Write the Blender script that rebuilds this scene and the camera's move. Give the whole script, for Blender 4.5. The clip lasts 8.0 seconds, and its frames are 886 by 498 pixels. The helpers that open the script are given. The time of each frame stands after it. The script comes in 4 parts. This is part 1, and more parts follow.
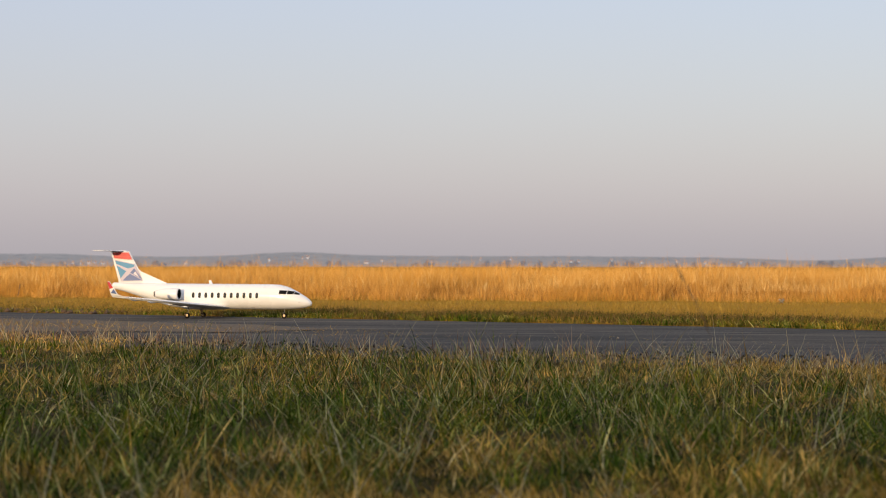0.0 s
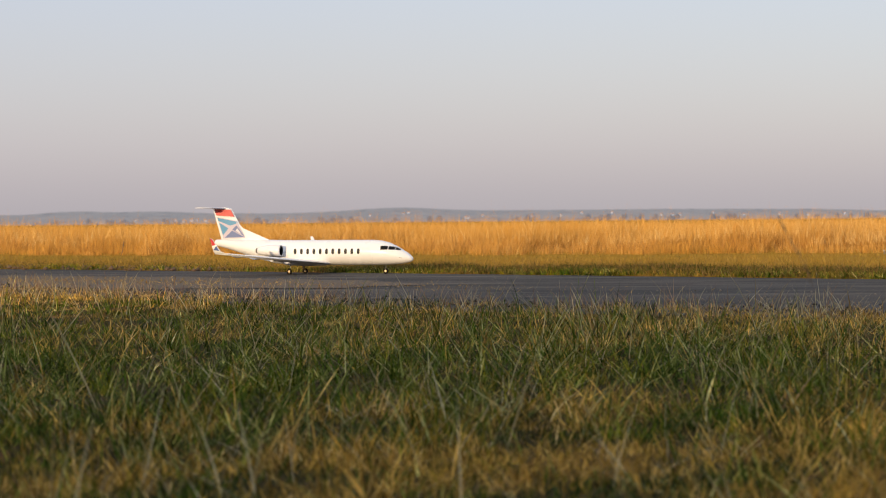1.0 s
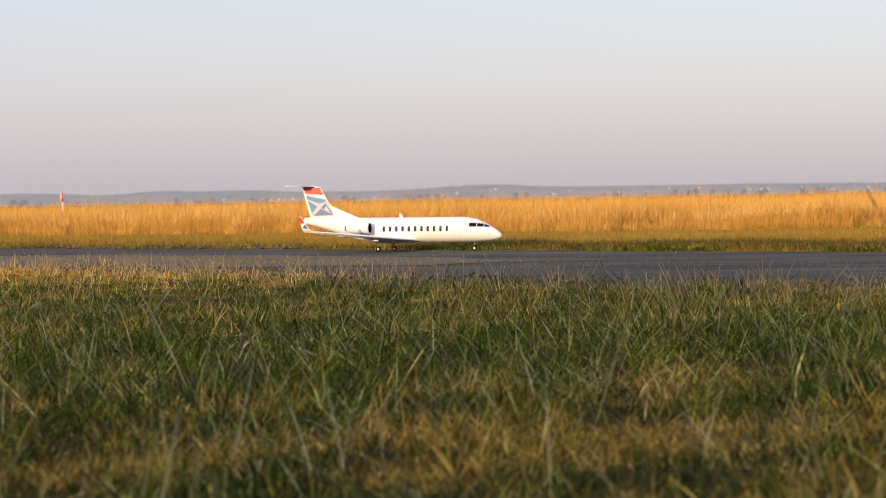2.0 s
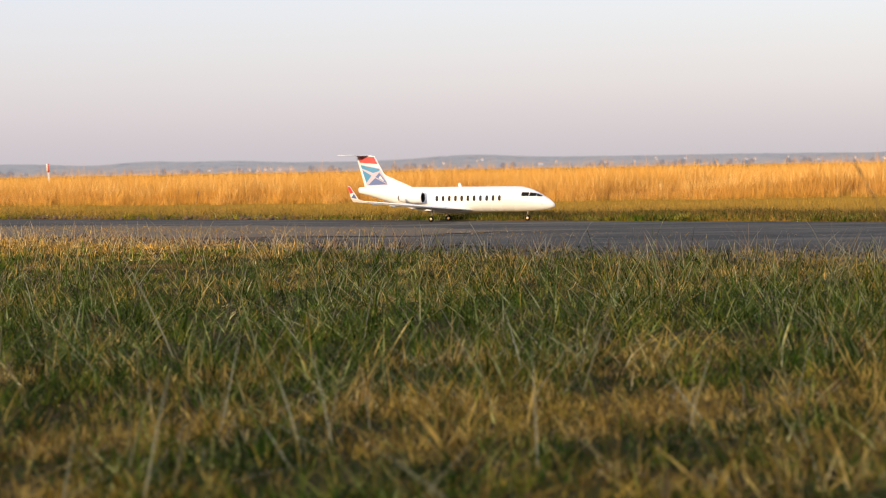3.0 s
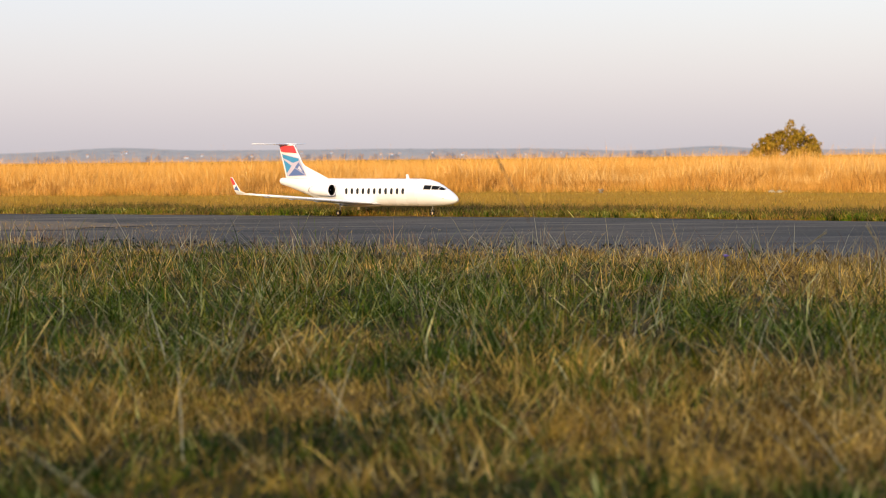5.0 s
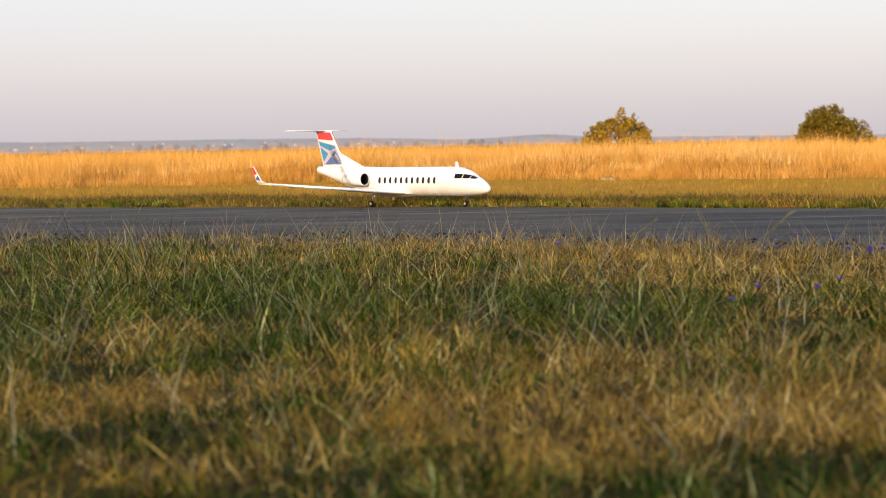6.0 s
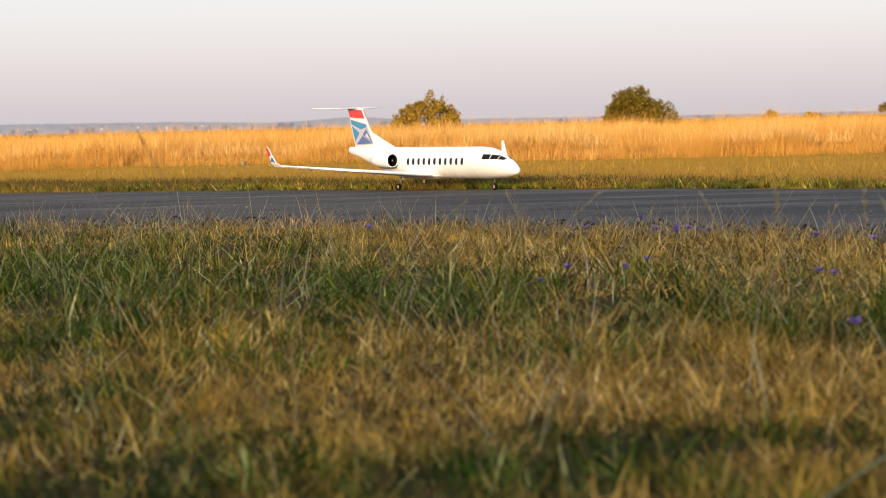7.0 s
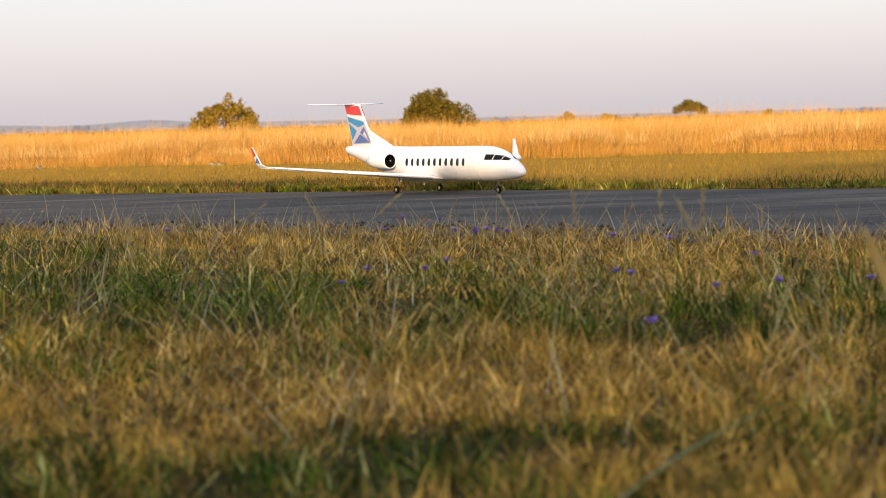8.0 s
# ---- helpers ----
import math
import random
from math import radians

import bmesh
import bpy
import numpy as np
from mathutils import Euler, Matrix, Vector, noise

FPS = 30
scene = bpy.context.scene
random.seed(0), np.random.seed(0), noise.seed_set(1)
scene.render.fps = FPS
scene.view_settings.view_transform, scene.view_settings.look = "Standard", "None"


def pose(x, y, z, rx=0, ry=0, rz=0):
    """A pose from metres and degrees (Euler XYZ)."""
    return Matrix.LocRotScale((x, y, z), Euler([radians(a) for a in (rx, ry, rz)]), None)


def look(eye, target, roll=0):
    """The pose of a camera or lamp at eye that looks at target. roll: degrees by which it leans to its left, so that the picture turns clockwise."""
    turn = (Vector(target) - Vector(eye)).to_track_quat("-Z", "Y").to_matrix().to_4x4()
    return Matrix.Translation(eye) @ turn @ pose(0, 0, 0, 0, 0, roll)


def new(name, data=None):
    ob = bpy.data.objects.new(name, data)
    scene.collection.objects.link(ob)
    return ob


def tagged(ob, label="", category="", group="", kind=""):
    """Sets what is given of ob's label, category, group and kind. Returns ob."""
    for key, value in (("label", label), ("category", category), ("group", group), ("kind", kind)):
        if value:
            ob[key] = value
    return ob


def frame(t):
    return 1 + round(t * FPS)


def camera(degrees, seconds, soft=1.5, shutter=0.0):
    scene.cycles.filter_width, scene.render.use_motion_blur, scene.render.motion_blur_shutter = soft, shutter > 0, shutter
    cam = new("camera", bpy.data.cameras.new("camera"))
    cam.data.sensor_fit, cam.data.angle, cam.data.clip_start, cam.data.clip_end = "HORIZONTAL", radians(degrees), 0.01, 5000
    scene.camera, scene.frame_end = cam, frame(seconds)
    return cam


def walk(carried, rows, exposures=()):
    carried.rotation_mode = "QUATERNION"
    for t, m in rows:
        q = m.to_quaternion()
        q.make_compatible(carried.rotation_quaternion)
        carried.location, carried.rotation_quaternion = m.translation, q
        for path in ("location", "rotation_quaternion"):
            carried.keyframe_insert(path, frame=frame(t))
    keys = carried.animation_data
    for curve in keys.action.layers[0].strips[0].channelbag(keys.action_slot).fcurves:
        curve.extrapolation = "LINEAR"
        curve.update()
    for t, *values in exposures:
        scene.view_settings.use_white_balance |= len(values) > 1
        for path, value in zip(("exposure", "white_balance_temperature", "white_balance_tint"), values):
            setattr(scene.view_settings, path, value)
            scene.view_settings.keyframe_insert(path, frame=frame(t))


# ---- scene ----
# A model jet taxies on a grass airfield strip; a hand-held camera, low in the grass, turns after it.
EYE = (0.0, 0.0, 0.5965)
SECONDS = 8.0

# seconds, heading to the right of +y, tilt up, lean to the left (degrees)
GAZE = [
    (0.0, -3.210, 0.442, 0.058),
    (0.5, -5.124, -0.014, -0.357),
    (1.0, -5.766, -0.699, -0.501),
    (1.5, -7.054, -0.691, -0.981),
    (1.7, -7.638, -0.878, -0.831),
    (2.8, -8.302, -1.973, -1.172),
    (3.0, -7.654, -2.014, -1.024),
    (3.1, -7.552, -2.066, -0.891),
    (3.5, -5.542, -2.153, -1.128),
    (4.0, -3.894, -2.289, -0.771),
    (4.2, -1.834, -2.287, -0.811),
    (5.3, 3.008, -2.297, -0.913),
    (5.5, 4.658, -2.388, -1.097),
    (5.8, 5.118, -2.589, -0.895),
    (6.0, 5.489, -2.608, -1.058),
    (6.5, 7.130, -2.900, -1.404),
    (7.0, 10.273, -3.143, -1.418),
    (7.5, 12.792, -3.244, -1.337),
    (8.0, 15.346, -3.211, -1.569),
]
# seconds, x, y, heading to the right of +x (degrees)
TAXI = [
    (0.0, -4.315, 25.930, 14.43),
    (1.7, -4.315, 25.930, 14.43),
    (2.8, -3.769, 25.786, 17.20),
    (3.0, -3.491, 25.768, 18.64),
    (3.1, -3.369, 25.741, 19.37),
    (3.5, -3.023, 25.476, 22.40),
    (4.0, -2.281, 25.092, 28.26),
    (4.2, -1.925, 24.907, 31.13),
    (5.3, 0.204, 23.745, 43.82),
    (5.5, 0.623, 23.479, 45.81),
    (5.8, 1.231, 23.012, 49.08),
    (6.0, 1.633, 22.672, 51.30),
    (6.5, 2.661, 21.726, 56.59),
    (7.0, 3.540, 20.727, 61.71),
    (7.5, 4.341, 19.670, 64.83),
    (8.0, 4.921, 18.663, 68.56),
]
STOPS = [(0.0, -0.53), (1.0, -0.47), (1.7, -0.31), (2.8, -0.11), (3.5, -0.04), (5.5, -0.05), (8.0, 0.01)]


def gaze(heading, tilt, lean):
    a, e = radians(heading), radians(tilt)
    aim = (EYE[0] + math.sin(a) * math.cos(e), EYE[1] + math.cos(a) * math.cos(e), EYE[2] + math.sin(e))
    return look(EYE, aim, lean)


cam = camera(22.14, SECONDS, 0.6)
cam.data.dof.use_dof = True
cam.data.dof.focus_distance = 14.8
cam.data.dof.aperture_fstop = 6.0
walk(cam, [(t, gaze(a, e, r)) for t, a, e, r in GAZE], STOPS)

# ---- daylight ----
SUN_FROM = 205.0   # compass bearing of the sun, clockwise from +y
SUN_HIGH = 8.0
world = bpy.data.worlds.new("evening_sky")
scene.world = world
world.use_nodes = True
wn, wl = world.node_tree.nodes, world.node_tree.links
wn.clear()
sky = wn.new("ShaderNodeTexSky")
sky.sky_type = "NISHITA"
sky.sun_disc = False
sky.sun_elevation = radians(SUN_HIGH)
sky.sun_rotation = radians(SUN_FROM)
sky.dust_density = 2.0
coord = wn.new("ShaderNodeTexCoord")
sep = wn.new("ShaderNodeSeparateXYZ")
haze = wn.new("ShaderNodeValToRGB")
for k, (p, c) in enumerate([(0.0, (0.464, 0.430, 0.486, 1)), (0.035, (0.464, 0.440, 0.545, 1)), (0.12, (0.430, 0.441, 0.622, 1)), (0.45, (0.62, 0.63, 0.68, 1))]):
    el = haze.color_ramp.elements[k] if k < 2 else haze.color_ramp.elements.new(p)
    el.position, el.color = p, c
mix = wn.new("ShaderNodeMix")
mix.data_type = "RGBA"
mix.inputs[0].default_value = 0.75
sky_gain = wn.new("ShaderNodeVectorMath")
sky_gain.operation = "SCALE"
sky_gain.inputs[3].default_value = 0.29
back = wn.new("ShaderNodeBackground")
back.inputs[1].default_value = 1.55
out = wn.new("ShaderNodeOutputWorld")
wl.new(coord.outputs["Generated"], sep.inputs[0])
wl.new(sep.outputs[2], haze.inputs[0])
wl.new(sky.outputs[0], sky_gain.inputs[0])
wl.new(sky_gain.outputs[0], mix.inputs[6])
wl.new(haze.outputs[0], mix.inputs[7])
wl.new(mix.outputs[2], back.inputs[0])
wl.new(back.outputs[0], out.inputs[0])

sun = new("sun", bpy.data.lights.new("sun", "SUN"))
sun.data.energy = 5.0
sun.data.color = (1.0, 0.70, 0.38)
sun.data.angle = radians(0.6)
sb = radians(SUN_FROM)
sun.matrix_world = look((60 * math.sin(sb), 60 * math.cos(sb), 60 * math.tan(radians(SUN_HIGH))), (0, 0, 0))


# ---- materials ----
def material(name):
    m = bpy.data.materials.new(name)
    m.use_nodes = True
    n, l = m.node_tree.nodes, m.node_tree.links
    return m, n, l, n["Principled BSDF"]


def ramp(n, stops):
    r = n.new("ShaderNodeValToRGB")
    for k, (p, c) in enumerate(stops):
        e = r.color_ramp.elements[k] if k < 2 else r.color_ramp.elements.new(p)
        e.position, e.color = p, (*c, 1)
    return r


def noise_node(n, l, scale, detail=4, stretch=None):
    t = n.new("ShaderNodeTexNoise")
    t.inputs["Scale"].default_value, t.inputs["Detail"].default_value = scale, detail
    c = n.new("ShaderNodeTexCoord")
    if stretch:
        mp = n.new("ShaderNodeMapping")
        mp.inputs["Scale"].default_value = stretch[:3]
        if len(stretch) > 3:
            mp.inputs["Rotation"].default_value = (0, 0, radians(stretch[3]))
        l.new(c.outputs["Object"], mp.inputs[0])
        l.new(mp.outputs[0], t.inputs["Vector"])
    else:
        l.new(c.outputs["Object"], t.inputs["Vector"])
    return t


def bump(n, l, height, bsdf, strength, distance):
    b = n.new("ShaderNodeBump")
    b.inputs["Strength"].default_value, b.inputs["Distance"].default_value = strength, distance
    l.new(height, b.inputs["Height"])
    l.new(b.outputs[0], bsdf.inputs["Normal"])


def mixed(n, l, a, b, fac=None, kind="MIX", amount=0.5):
    m = n.new("ShaderNodeMix")
    m.data_type, m.blend_type = "RGBA", kind
    m.inputs[0].default_value = amount
    if fac is not None:
        l.new(fac, m.inputs[0])
    for sock, v in ((m.inputs[6], a), (m.inputs[7], b)):
        if isinstance(v, tuple):
            sock.default_value = (*v, 1)
        else:
            l.new(v, sock)
    return m.outputs[2]


def blade_material(name, stops, glow_through=0.3, patch=None, scale=0.5, tuft=None, hues=()):
    """Grass and leaves: colour by blade, drifting in patches, light passing through."""
    m, n, l, p = material(name)
    geo = n.new("ShaderNodeNewGeometry")
    r = ramp(n, stops)
    l.new(geo.outputs["Random Per Island"], r.inputs[0])
    col = r.outputs[0]
    if patch:
        t = noise_node(n, l, scale, 3)
        f = ramp(n, [(0.42, (0, 0, 0)), (0.62, (1, 1, 1))])
        l.new(t.outputs[0], f.inputs[0])
        col = mixed(n, l, col, patch, f.outputs[0])
    for size, tint, amount in hues:
        # whole tufts that have turned another colour
        hn = noise_node(n, l, size, 3)
        hf = ramp(n, [(0.50, (0, 0, 0)), (0.60, (amount,) * 3)])
        l.new(hn.outputs[0], hf.inputs[0])
        col = mixed(n, l, col, tint, hf.outputs[0])
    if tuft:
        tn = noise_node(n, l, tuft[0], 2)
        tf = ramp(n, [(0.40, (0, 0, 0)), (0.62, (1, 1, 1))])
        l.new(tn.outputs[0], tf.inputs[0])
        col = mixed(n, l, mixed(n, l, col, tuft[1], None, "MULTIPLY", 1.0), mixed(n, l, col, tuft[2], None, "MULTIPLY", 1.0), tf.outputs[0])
    l.new(col, p.inputs["Base Color"])
    p.inputs["Roughness"].default_value = 0.7
    p.inputs["Specular IOR Level"].default_value = 0.06
    tr = n.new("ShaderNodeBsdfTranslucent")
    l.new(col, tr.inputs[0])
    ms = n.new("ShaderNodeMixShader")
    ms.inputs[0].default_value = glow_through
    l.new(p.outputs[0], ms.inputs[1])
    l.new(tr.outputs[0], ms.inputs[2])
    l.new(ms.outputs[0], n["Material Output"].inputs[0])
    return m


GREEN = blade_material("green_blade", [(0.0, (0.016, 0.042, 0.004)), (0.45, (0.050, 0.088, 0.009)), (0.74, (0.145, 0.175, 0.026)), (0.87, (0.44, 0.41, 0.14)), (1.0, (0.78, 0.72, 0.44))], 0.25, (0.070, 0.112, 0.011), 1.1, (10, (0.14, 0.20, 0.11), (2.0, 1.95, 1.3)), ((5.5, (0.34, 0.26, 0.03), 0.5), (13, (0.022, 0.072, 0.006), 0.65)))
# darkened green copy: shade among tufts and on the strip is in the colour
GREEN_SHADED = blade_material("shaded_green_blade", [(0.0, (0.006, 0.016, 0.002)), (0.6, (0.025, 0.048, 0.006)), (1.0, (0.09, 0.11, 0.025))], 0.15, (0.03, 0.055, 0.008), 2.0, (9, (0.35, 0.4, 0.35), (1.5, 1.5, 1.3)))
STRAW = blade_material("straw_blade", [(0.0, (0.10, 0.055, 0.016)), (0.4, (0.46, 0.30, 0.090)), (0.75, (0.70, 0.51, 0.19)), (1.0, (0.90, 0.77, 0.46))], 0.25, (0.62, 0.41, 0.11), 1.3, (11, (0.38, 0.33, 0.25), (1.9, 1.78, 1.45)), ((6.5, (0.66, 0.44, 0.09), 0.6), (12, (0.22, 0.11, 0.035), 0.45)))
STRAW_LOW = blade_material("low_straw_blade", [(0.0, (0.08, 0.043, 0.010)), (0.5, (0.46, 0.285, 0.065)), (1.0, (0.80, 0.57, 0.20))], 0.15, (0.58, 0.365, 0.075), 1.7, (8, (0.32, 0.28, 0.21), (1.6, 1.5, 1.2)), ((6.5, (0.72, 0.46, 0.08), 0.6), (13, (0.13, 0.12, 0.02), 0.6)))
PALE = blade_material("pale_stem", [(0.0, (0.34, 0.25, 0.11)), (0.5, (0.54, 0.43, 0.22)), (1.0, (0.76, 0.67, 0.43))], 0.2)
RUST = blade_material("rust_blade", [(0.0, (0.13, 0.055, 0.028)), (0.5, (0.34, 0.185, 0.09)), (1.0, (0.52, 0.35, 0.20))], 0.25)
COARSE = blade_material("coarse_green_blade", [(0.0, (0.045, 0.085, 0.010)), (0.4, (0.13, 0.175, 0.032)), (0.78, (0.33, 0.34, 0.115)), (1.0, (0.66, 0.62, 0.35))], 0.25, None, 0.5, (7, (0.5, 0.58, 0.42), (1.35, 1.3, 1.15)))
# brown darkened to paint the shade on the mown strip
SHADE_BROWN = blade_material("shaded_brown_blade", [(0.0, (0.06, 0.038, 0.013)), (0.5, (0.14, 0.09, 0.030)), (1.0, (0.28, 0.19, 0.07))], 0.15)
MOWN = blade_material("mown_blade", [(0.0, (0.15, 0.090, 0.018)), (0.4, (0.32, 0.195, 0.032)), (0.75, (0.46, 0.29, 0.055)), (1.0, (0.60, 0.40, 0.11))], 0.15, (0.26, 0.185, 0.035), 0.35)
VELD = blade_material("veld_blade", [(0.0, (0.43, 0.205, 0.040)), (0.35, (0.61, 0.333, 0.081)), (0.8, (0.72, 0.422, 0.125)), (1.0, (0.81, 0.55, 0.215))], 0.06, (0.61, 0.33, 0.072), 0.45)
PLUME = blade_material("seed_plume", [(0.0, (0.60, 0.36, 0.11)), (0.5, (0.71, 0.455, 0.165)), (1.0, (0.81, 0.58, 0.26))], 0.1)
VELD_STEM = blade_material("russet_stem", [(0.0, (0.20, 0.085, 0.022)), (0.5, (0.36, 0.18, 0.05)), (1.0, (0.52, 0.30, 0.095))], 0.06)
LEAF = blade_material("shrub_leaf", [(0.0, (0.15, 0.110, 0.012)), (0.5, (0.31, 0.212, 0.025)), (1.0, (0.48, 0.31, 0.05))], 0.25)
LEAF_DARK = blade_material("dense_shrub_leaf", [(0.0, (0.035, 0.045, 0.012)), (0.5, (0.07, 0.075, 0.018)), (1.0, (0.12, 0.11, 0.028))], 0.2)
LEAF_ROUND = blade_material("round_shrub_leaf", [(0.0, (0.075, 0.064, 0.011)), (0.5, (0.165, 0.128, 0.019)), (1.0, (0.28, 0.20, 0.035))], 0.2)
PETAL = blade_material("violet_petal", [(0.0, (0.34, 0.22, 0.66)), (1.0, (0.50, 0.37, 0.84))], 0.4)


def plain(name, colour, rough=0.5, metal=0.0, vary=0.12, scale=30.0, coat=0.0):
    m, n, l, p = material(name)
    t = noise_node(n, l, scale, 5)
    d = tuple(c * (1 - vary) for c in colour)
    l.new(mixed(n, l, d, colour, t.outputs[0]), p.inputs["Base Color"])
    r = ramp(n, [(0.3, (rough * 0.8,) * 3), (0.7, (min(1, rough * 1.2),) * 3)])
    l.new(t.outputs[0], r.inputs[0])
    l.new(r.outputs[0], p.inputs["Roughness"])
    p.inputs["Metallic"].default_value = metal
    p.inputs["Coat Weight"].default_value = coat
    p.inputs["Coat Roughness"].default_value = 0.15
    return m


def ground_material():
    m, n, l, p = material("dry_soil_and_thatch")
    a, b, c = noise_node(n, l, 0.6, 5), noise_node(n, l, 9, 6), noise_node(n, l, 90, 4)
    col = mixed(n, l, (0.05, 0.030, 0.009), (0.095, 0.056, 0.015), a.outputs[0])
    col = mixed(n, l, col, (0.032, 0.023, 0.006), b.outputs[0])
    l.new(col, p.inputs["Base Color"])
    p.inputs["Roughness"].default_value = 0.95
    p.inputs["Specular IOR Level"].default_value = 0.1
    bump(n, l, c.outputs[0], p, 0.6, 0.02)
    return m


def asphalt_material():
    m, n, l, p = material("worn_asphalt")
    grit, wide = noise_node(n, l, 140, 4), noise_node(n, l, 0.5, 5)
    streak = noise_node(n, l, 0.45, 9, (0.9, 2.6, 1.0, 38))
    streak.inputs["Roughness"].default_value = 0.66
    crack = noise_node(n, l, 0.8, 6, (0.35, 5.0, 1.0, 37))
    crack.inputs["Roughness"].default_value = 0.7
    dusty = noise_node(n, l, 0.7, 7, (0.4, 3.2, 1.0, 36))
    base = mixed(n, l, (0.038, 0.032, 0.028), (0.105, 0.089, 0.077), wide.outputs[0])
    f = ramp(n, [(0.45, (0, 0, 0)), (0.55, (1, 1, 1))])
    l.new(streak.outputs[0], f.inputs[0])
    base = mixed(n, l, (0.026, 0.023, 0.021), base, f.outputs[0])
    fd = ramp(n, [(0.56, (0, 0, 0)), (0.70, (0.7, 0.7, 0.7))])
    l.new(dusty.outputs[0], fd.inputs[0])
    base = mixed(n, l, base, (0.20, 0.165, 0.130), fd.outputs[0])
    fc = ramp(n, [(0.36, (1, 1, 1)), (0.41, (0, 0, 0))])
    l.new(crack.outputs[0], fc.inputs[0])
    base = mixed(n, l, base, (0.012, 0.011, 0.010), fc.outputs[0])
    g = ramp(n, [(0.35, (0.5, 0.5, 0.5)), (0.7, (1.35, 1.32, 1.3))])
    l.new(grit.outputs[0], g.inputs[0])
    l.new(mixed(n, l, base, g.outputs[0], None, "MULTIPLY", 1.0), p.inputs["Base Color"])
    p.inputs["Roughness"].default_value = 0.85
    p.inputs["Specular IOR Level"].default_value = 0.3
    bump(n, l, grit.outputs[0], p, 0.6, 0.008)
    return m


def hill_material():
    """Hills with kilometres of evening haze painted into their own glowing colour."""
    m, n, l, p = material("painted_haze_hillside")
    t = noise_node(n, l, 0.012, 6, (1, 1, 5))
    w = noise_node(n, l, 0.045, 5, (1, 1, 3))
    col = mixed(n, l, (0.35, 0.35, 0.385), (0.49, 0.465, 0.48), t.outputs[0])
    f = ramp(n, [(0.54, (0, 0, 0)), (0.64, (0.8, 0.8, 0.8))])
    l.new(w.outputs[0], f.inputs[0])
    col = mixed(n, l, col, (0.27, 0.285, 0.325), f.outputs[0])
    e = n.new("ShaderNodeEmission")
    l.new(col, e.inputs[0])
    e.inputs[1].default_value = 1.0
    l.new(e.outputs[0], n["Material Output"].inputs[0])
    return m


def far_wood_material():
    """Woods at the foot of the hills, glowing in colour with the same haze painted in."""
    m, n, l, p = material("painted_haze_wood")
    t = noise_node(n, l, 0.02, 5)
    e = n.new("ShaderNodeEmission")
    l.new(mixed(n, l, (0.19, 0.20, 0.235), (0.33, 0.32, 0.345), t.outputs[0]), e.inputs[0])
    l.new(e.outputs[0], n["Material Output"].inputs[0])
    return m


def thatch_material():
    m, n, l, p = material("golden_thatch")
    a, b = noise_node(n, l, 0.35, 5), noise_node(n, l, 30, 6)
    col = mixed(n, l, (0.33, 0.172, 0.014), (0.52, 0.275, 0.03), a.outputs[0])
    col = mixed(n, l, col, (0.32, 0.175, 0.02), b.outputs[0])
    l.new(col, p.inputs["Base Color"])
    p.inputs["Roughness"].default_value = 0.95
    p.inputs["Specular IOR Level"].default_value = 0.05
    bump(n, l, b.outputs[0], p, 0.8, 0.03)
    return m


SOIL = ground_material()
THATCH = thatch_material()
ASPHALT = asphalt_material()
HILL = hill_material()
FAR_WOOD = far_wood_material()
CRUMB = plain("crumbled_asphalt", (0.036, 0.030, 0.026), 0.95, 0, 0.7, 18)
CLOD = plain("earth_clod", (0.16, 0.10, 0.06), 0.95, 0, 0.6, 25)
DUST = plain("brown_dust", (0.135, 0.090, 0.050), 0.95, 0, 0.7, 3)
PEBBLE = plain("pale_pebble", (0.30, 0.25, 0.20), 0.9, 0, 0.4, 30)
BARK = plain("bark", (0.10, 0.07, 0.045), 0.9, 0, 0.4, 20)
WHITE = plain("white_gloss_paint", (0.81, 0.835, 0.89), 0.30, 0, 0.02, 6, 0.3)
SILVER = plain("silver_edge", (0.62, 0.63, 0.66), 0.32, 0.7, 0.1, 20)
GREY = plain("grey_underside", (0.42, 0.44, 0.50), 0.4, 0, 0.1, 10)
BLACK = plain("dark_glass", (0.006, 0.0065, 0.008), 0.4, 0, 0.2, 20)
PORTHOLE = plain("porthole_glass", (0.022, 0.024, 0.028), 0.16, 0, 0.2, 20)
BLACK.node_tree.nodes["Principled BSDF"].inputs["Specular IOR Level"].default_value = 0.15
FRAME = plain("window_rim", (0.30, 0.31, 0.33), 0.4, 0.4, 0.1, 30)
RUBBER = plain("tyre_rubber", (0.014, 0.0135, 0.013), 0.9, 0, 0.3, 60)
RUBBER.node_tree.nodes["Principled BSDF"].inputs["Specular IOR Level"].default_value = 0.1
BRASS = plain("bare_metal_hub", (0.66, 0.52, 0.34), 0.4, 0.5, 0.15, 40)
STEEL = plain("gear_steel", (0.22, 0.21, 0.20), 0.4, 0.8, 0.2, 50)
RED = plain("red_film", (0.60, 0.060, 0.070), 0.35, 0, 0.12, 12)
TEAL = plain("teal_film", (0.045, 0.26, 0.52), 0.35, 0, 0.15, 12)
NAVY = plain("navy_film", (0.09, 0.15, 0.38), 0.35, 0, 0.15, 12)
LILAC = plain("lilac_film", (0.47, 0.45, 0.60), 0.35, 0, 0.08, 12)
PALELILAC = plain("pale_lilac_film", (0.60, 0.58, 0.68), 0.35, 0, 0.08, 12)
# far haze is put into the plaster as blue, offsetting the orange sun
PLASTER = plain("hazed_white_plaster", (0.42, 0.56, 0.82), 0.8, 0, 0.1, 0.5)
ROOF = plain("roof_sheet", (0.34, 0.26, 0.25), 0.7, 0, 0.2, 0.5)
POSTRED = plain("post_red", (0.55, 0.06, 0.04), 0.6, 0, 0.2, 20)
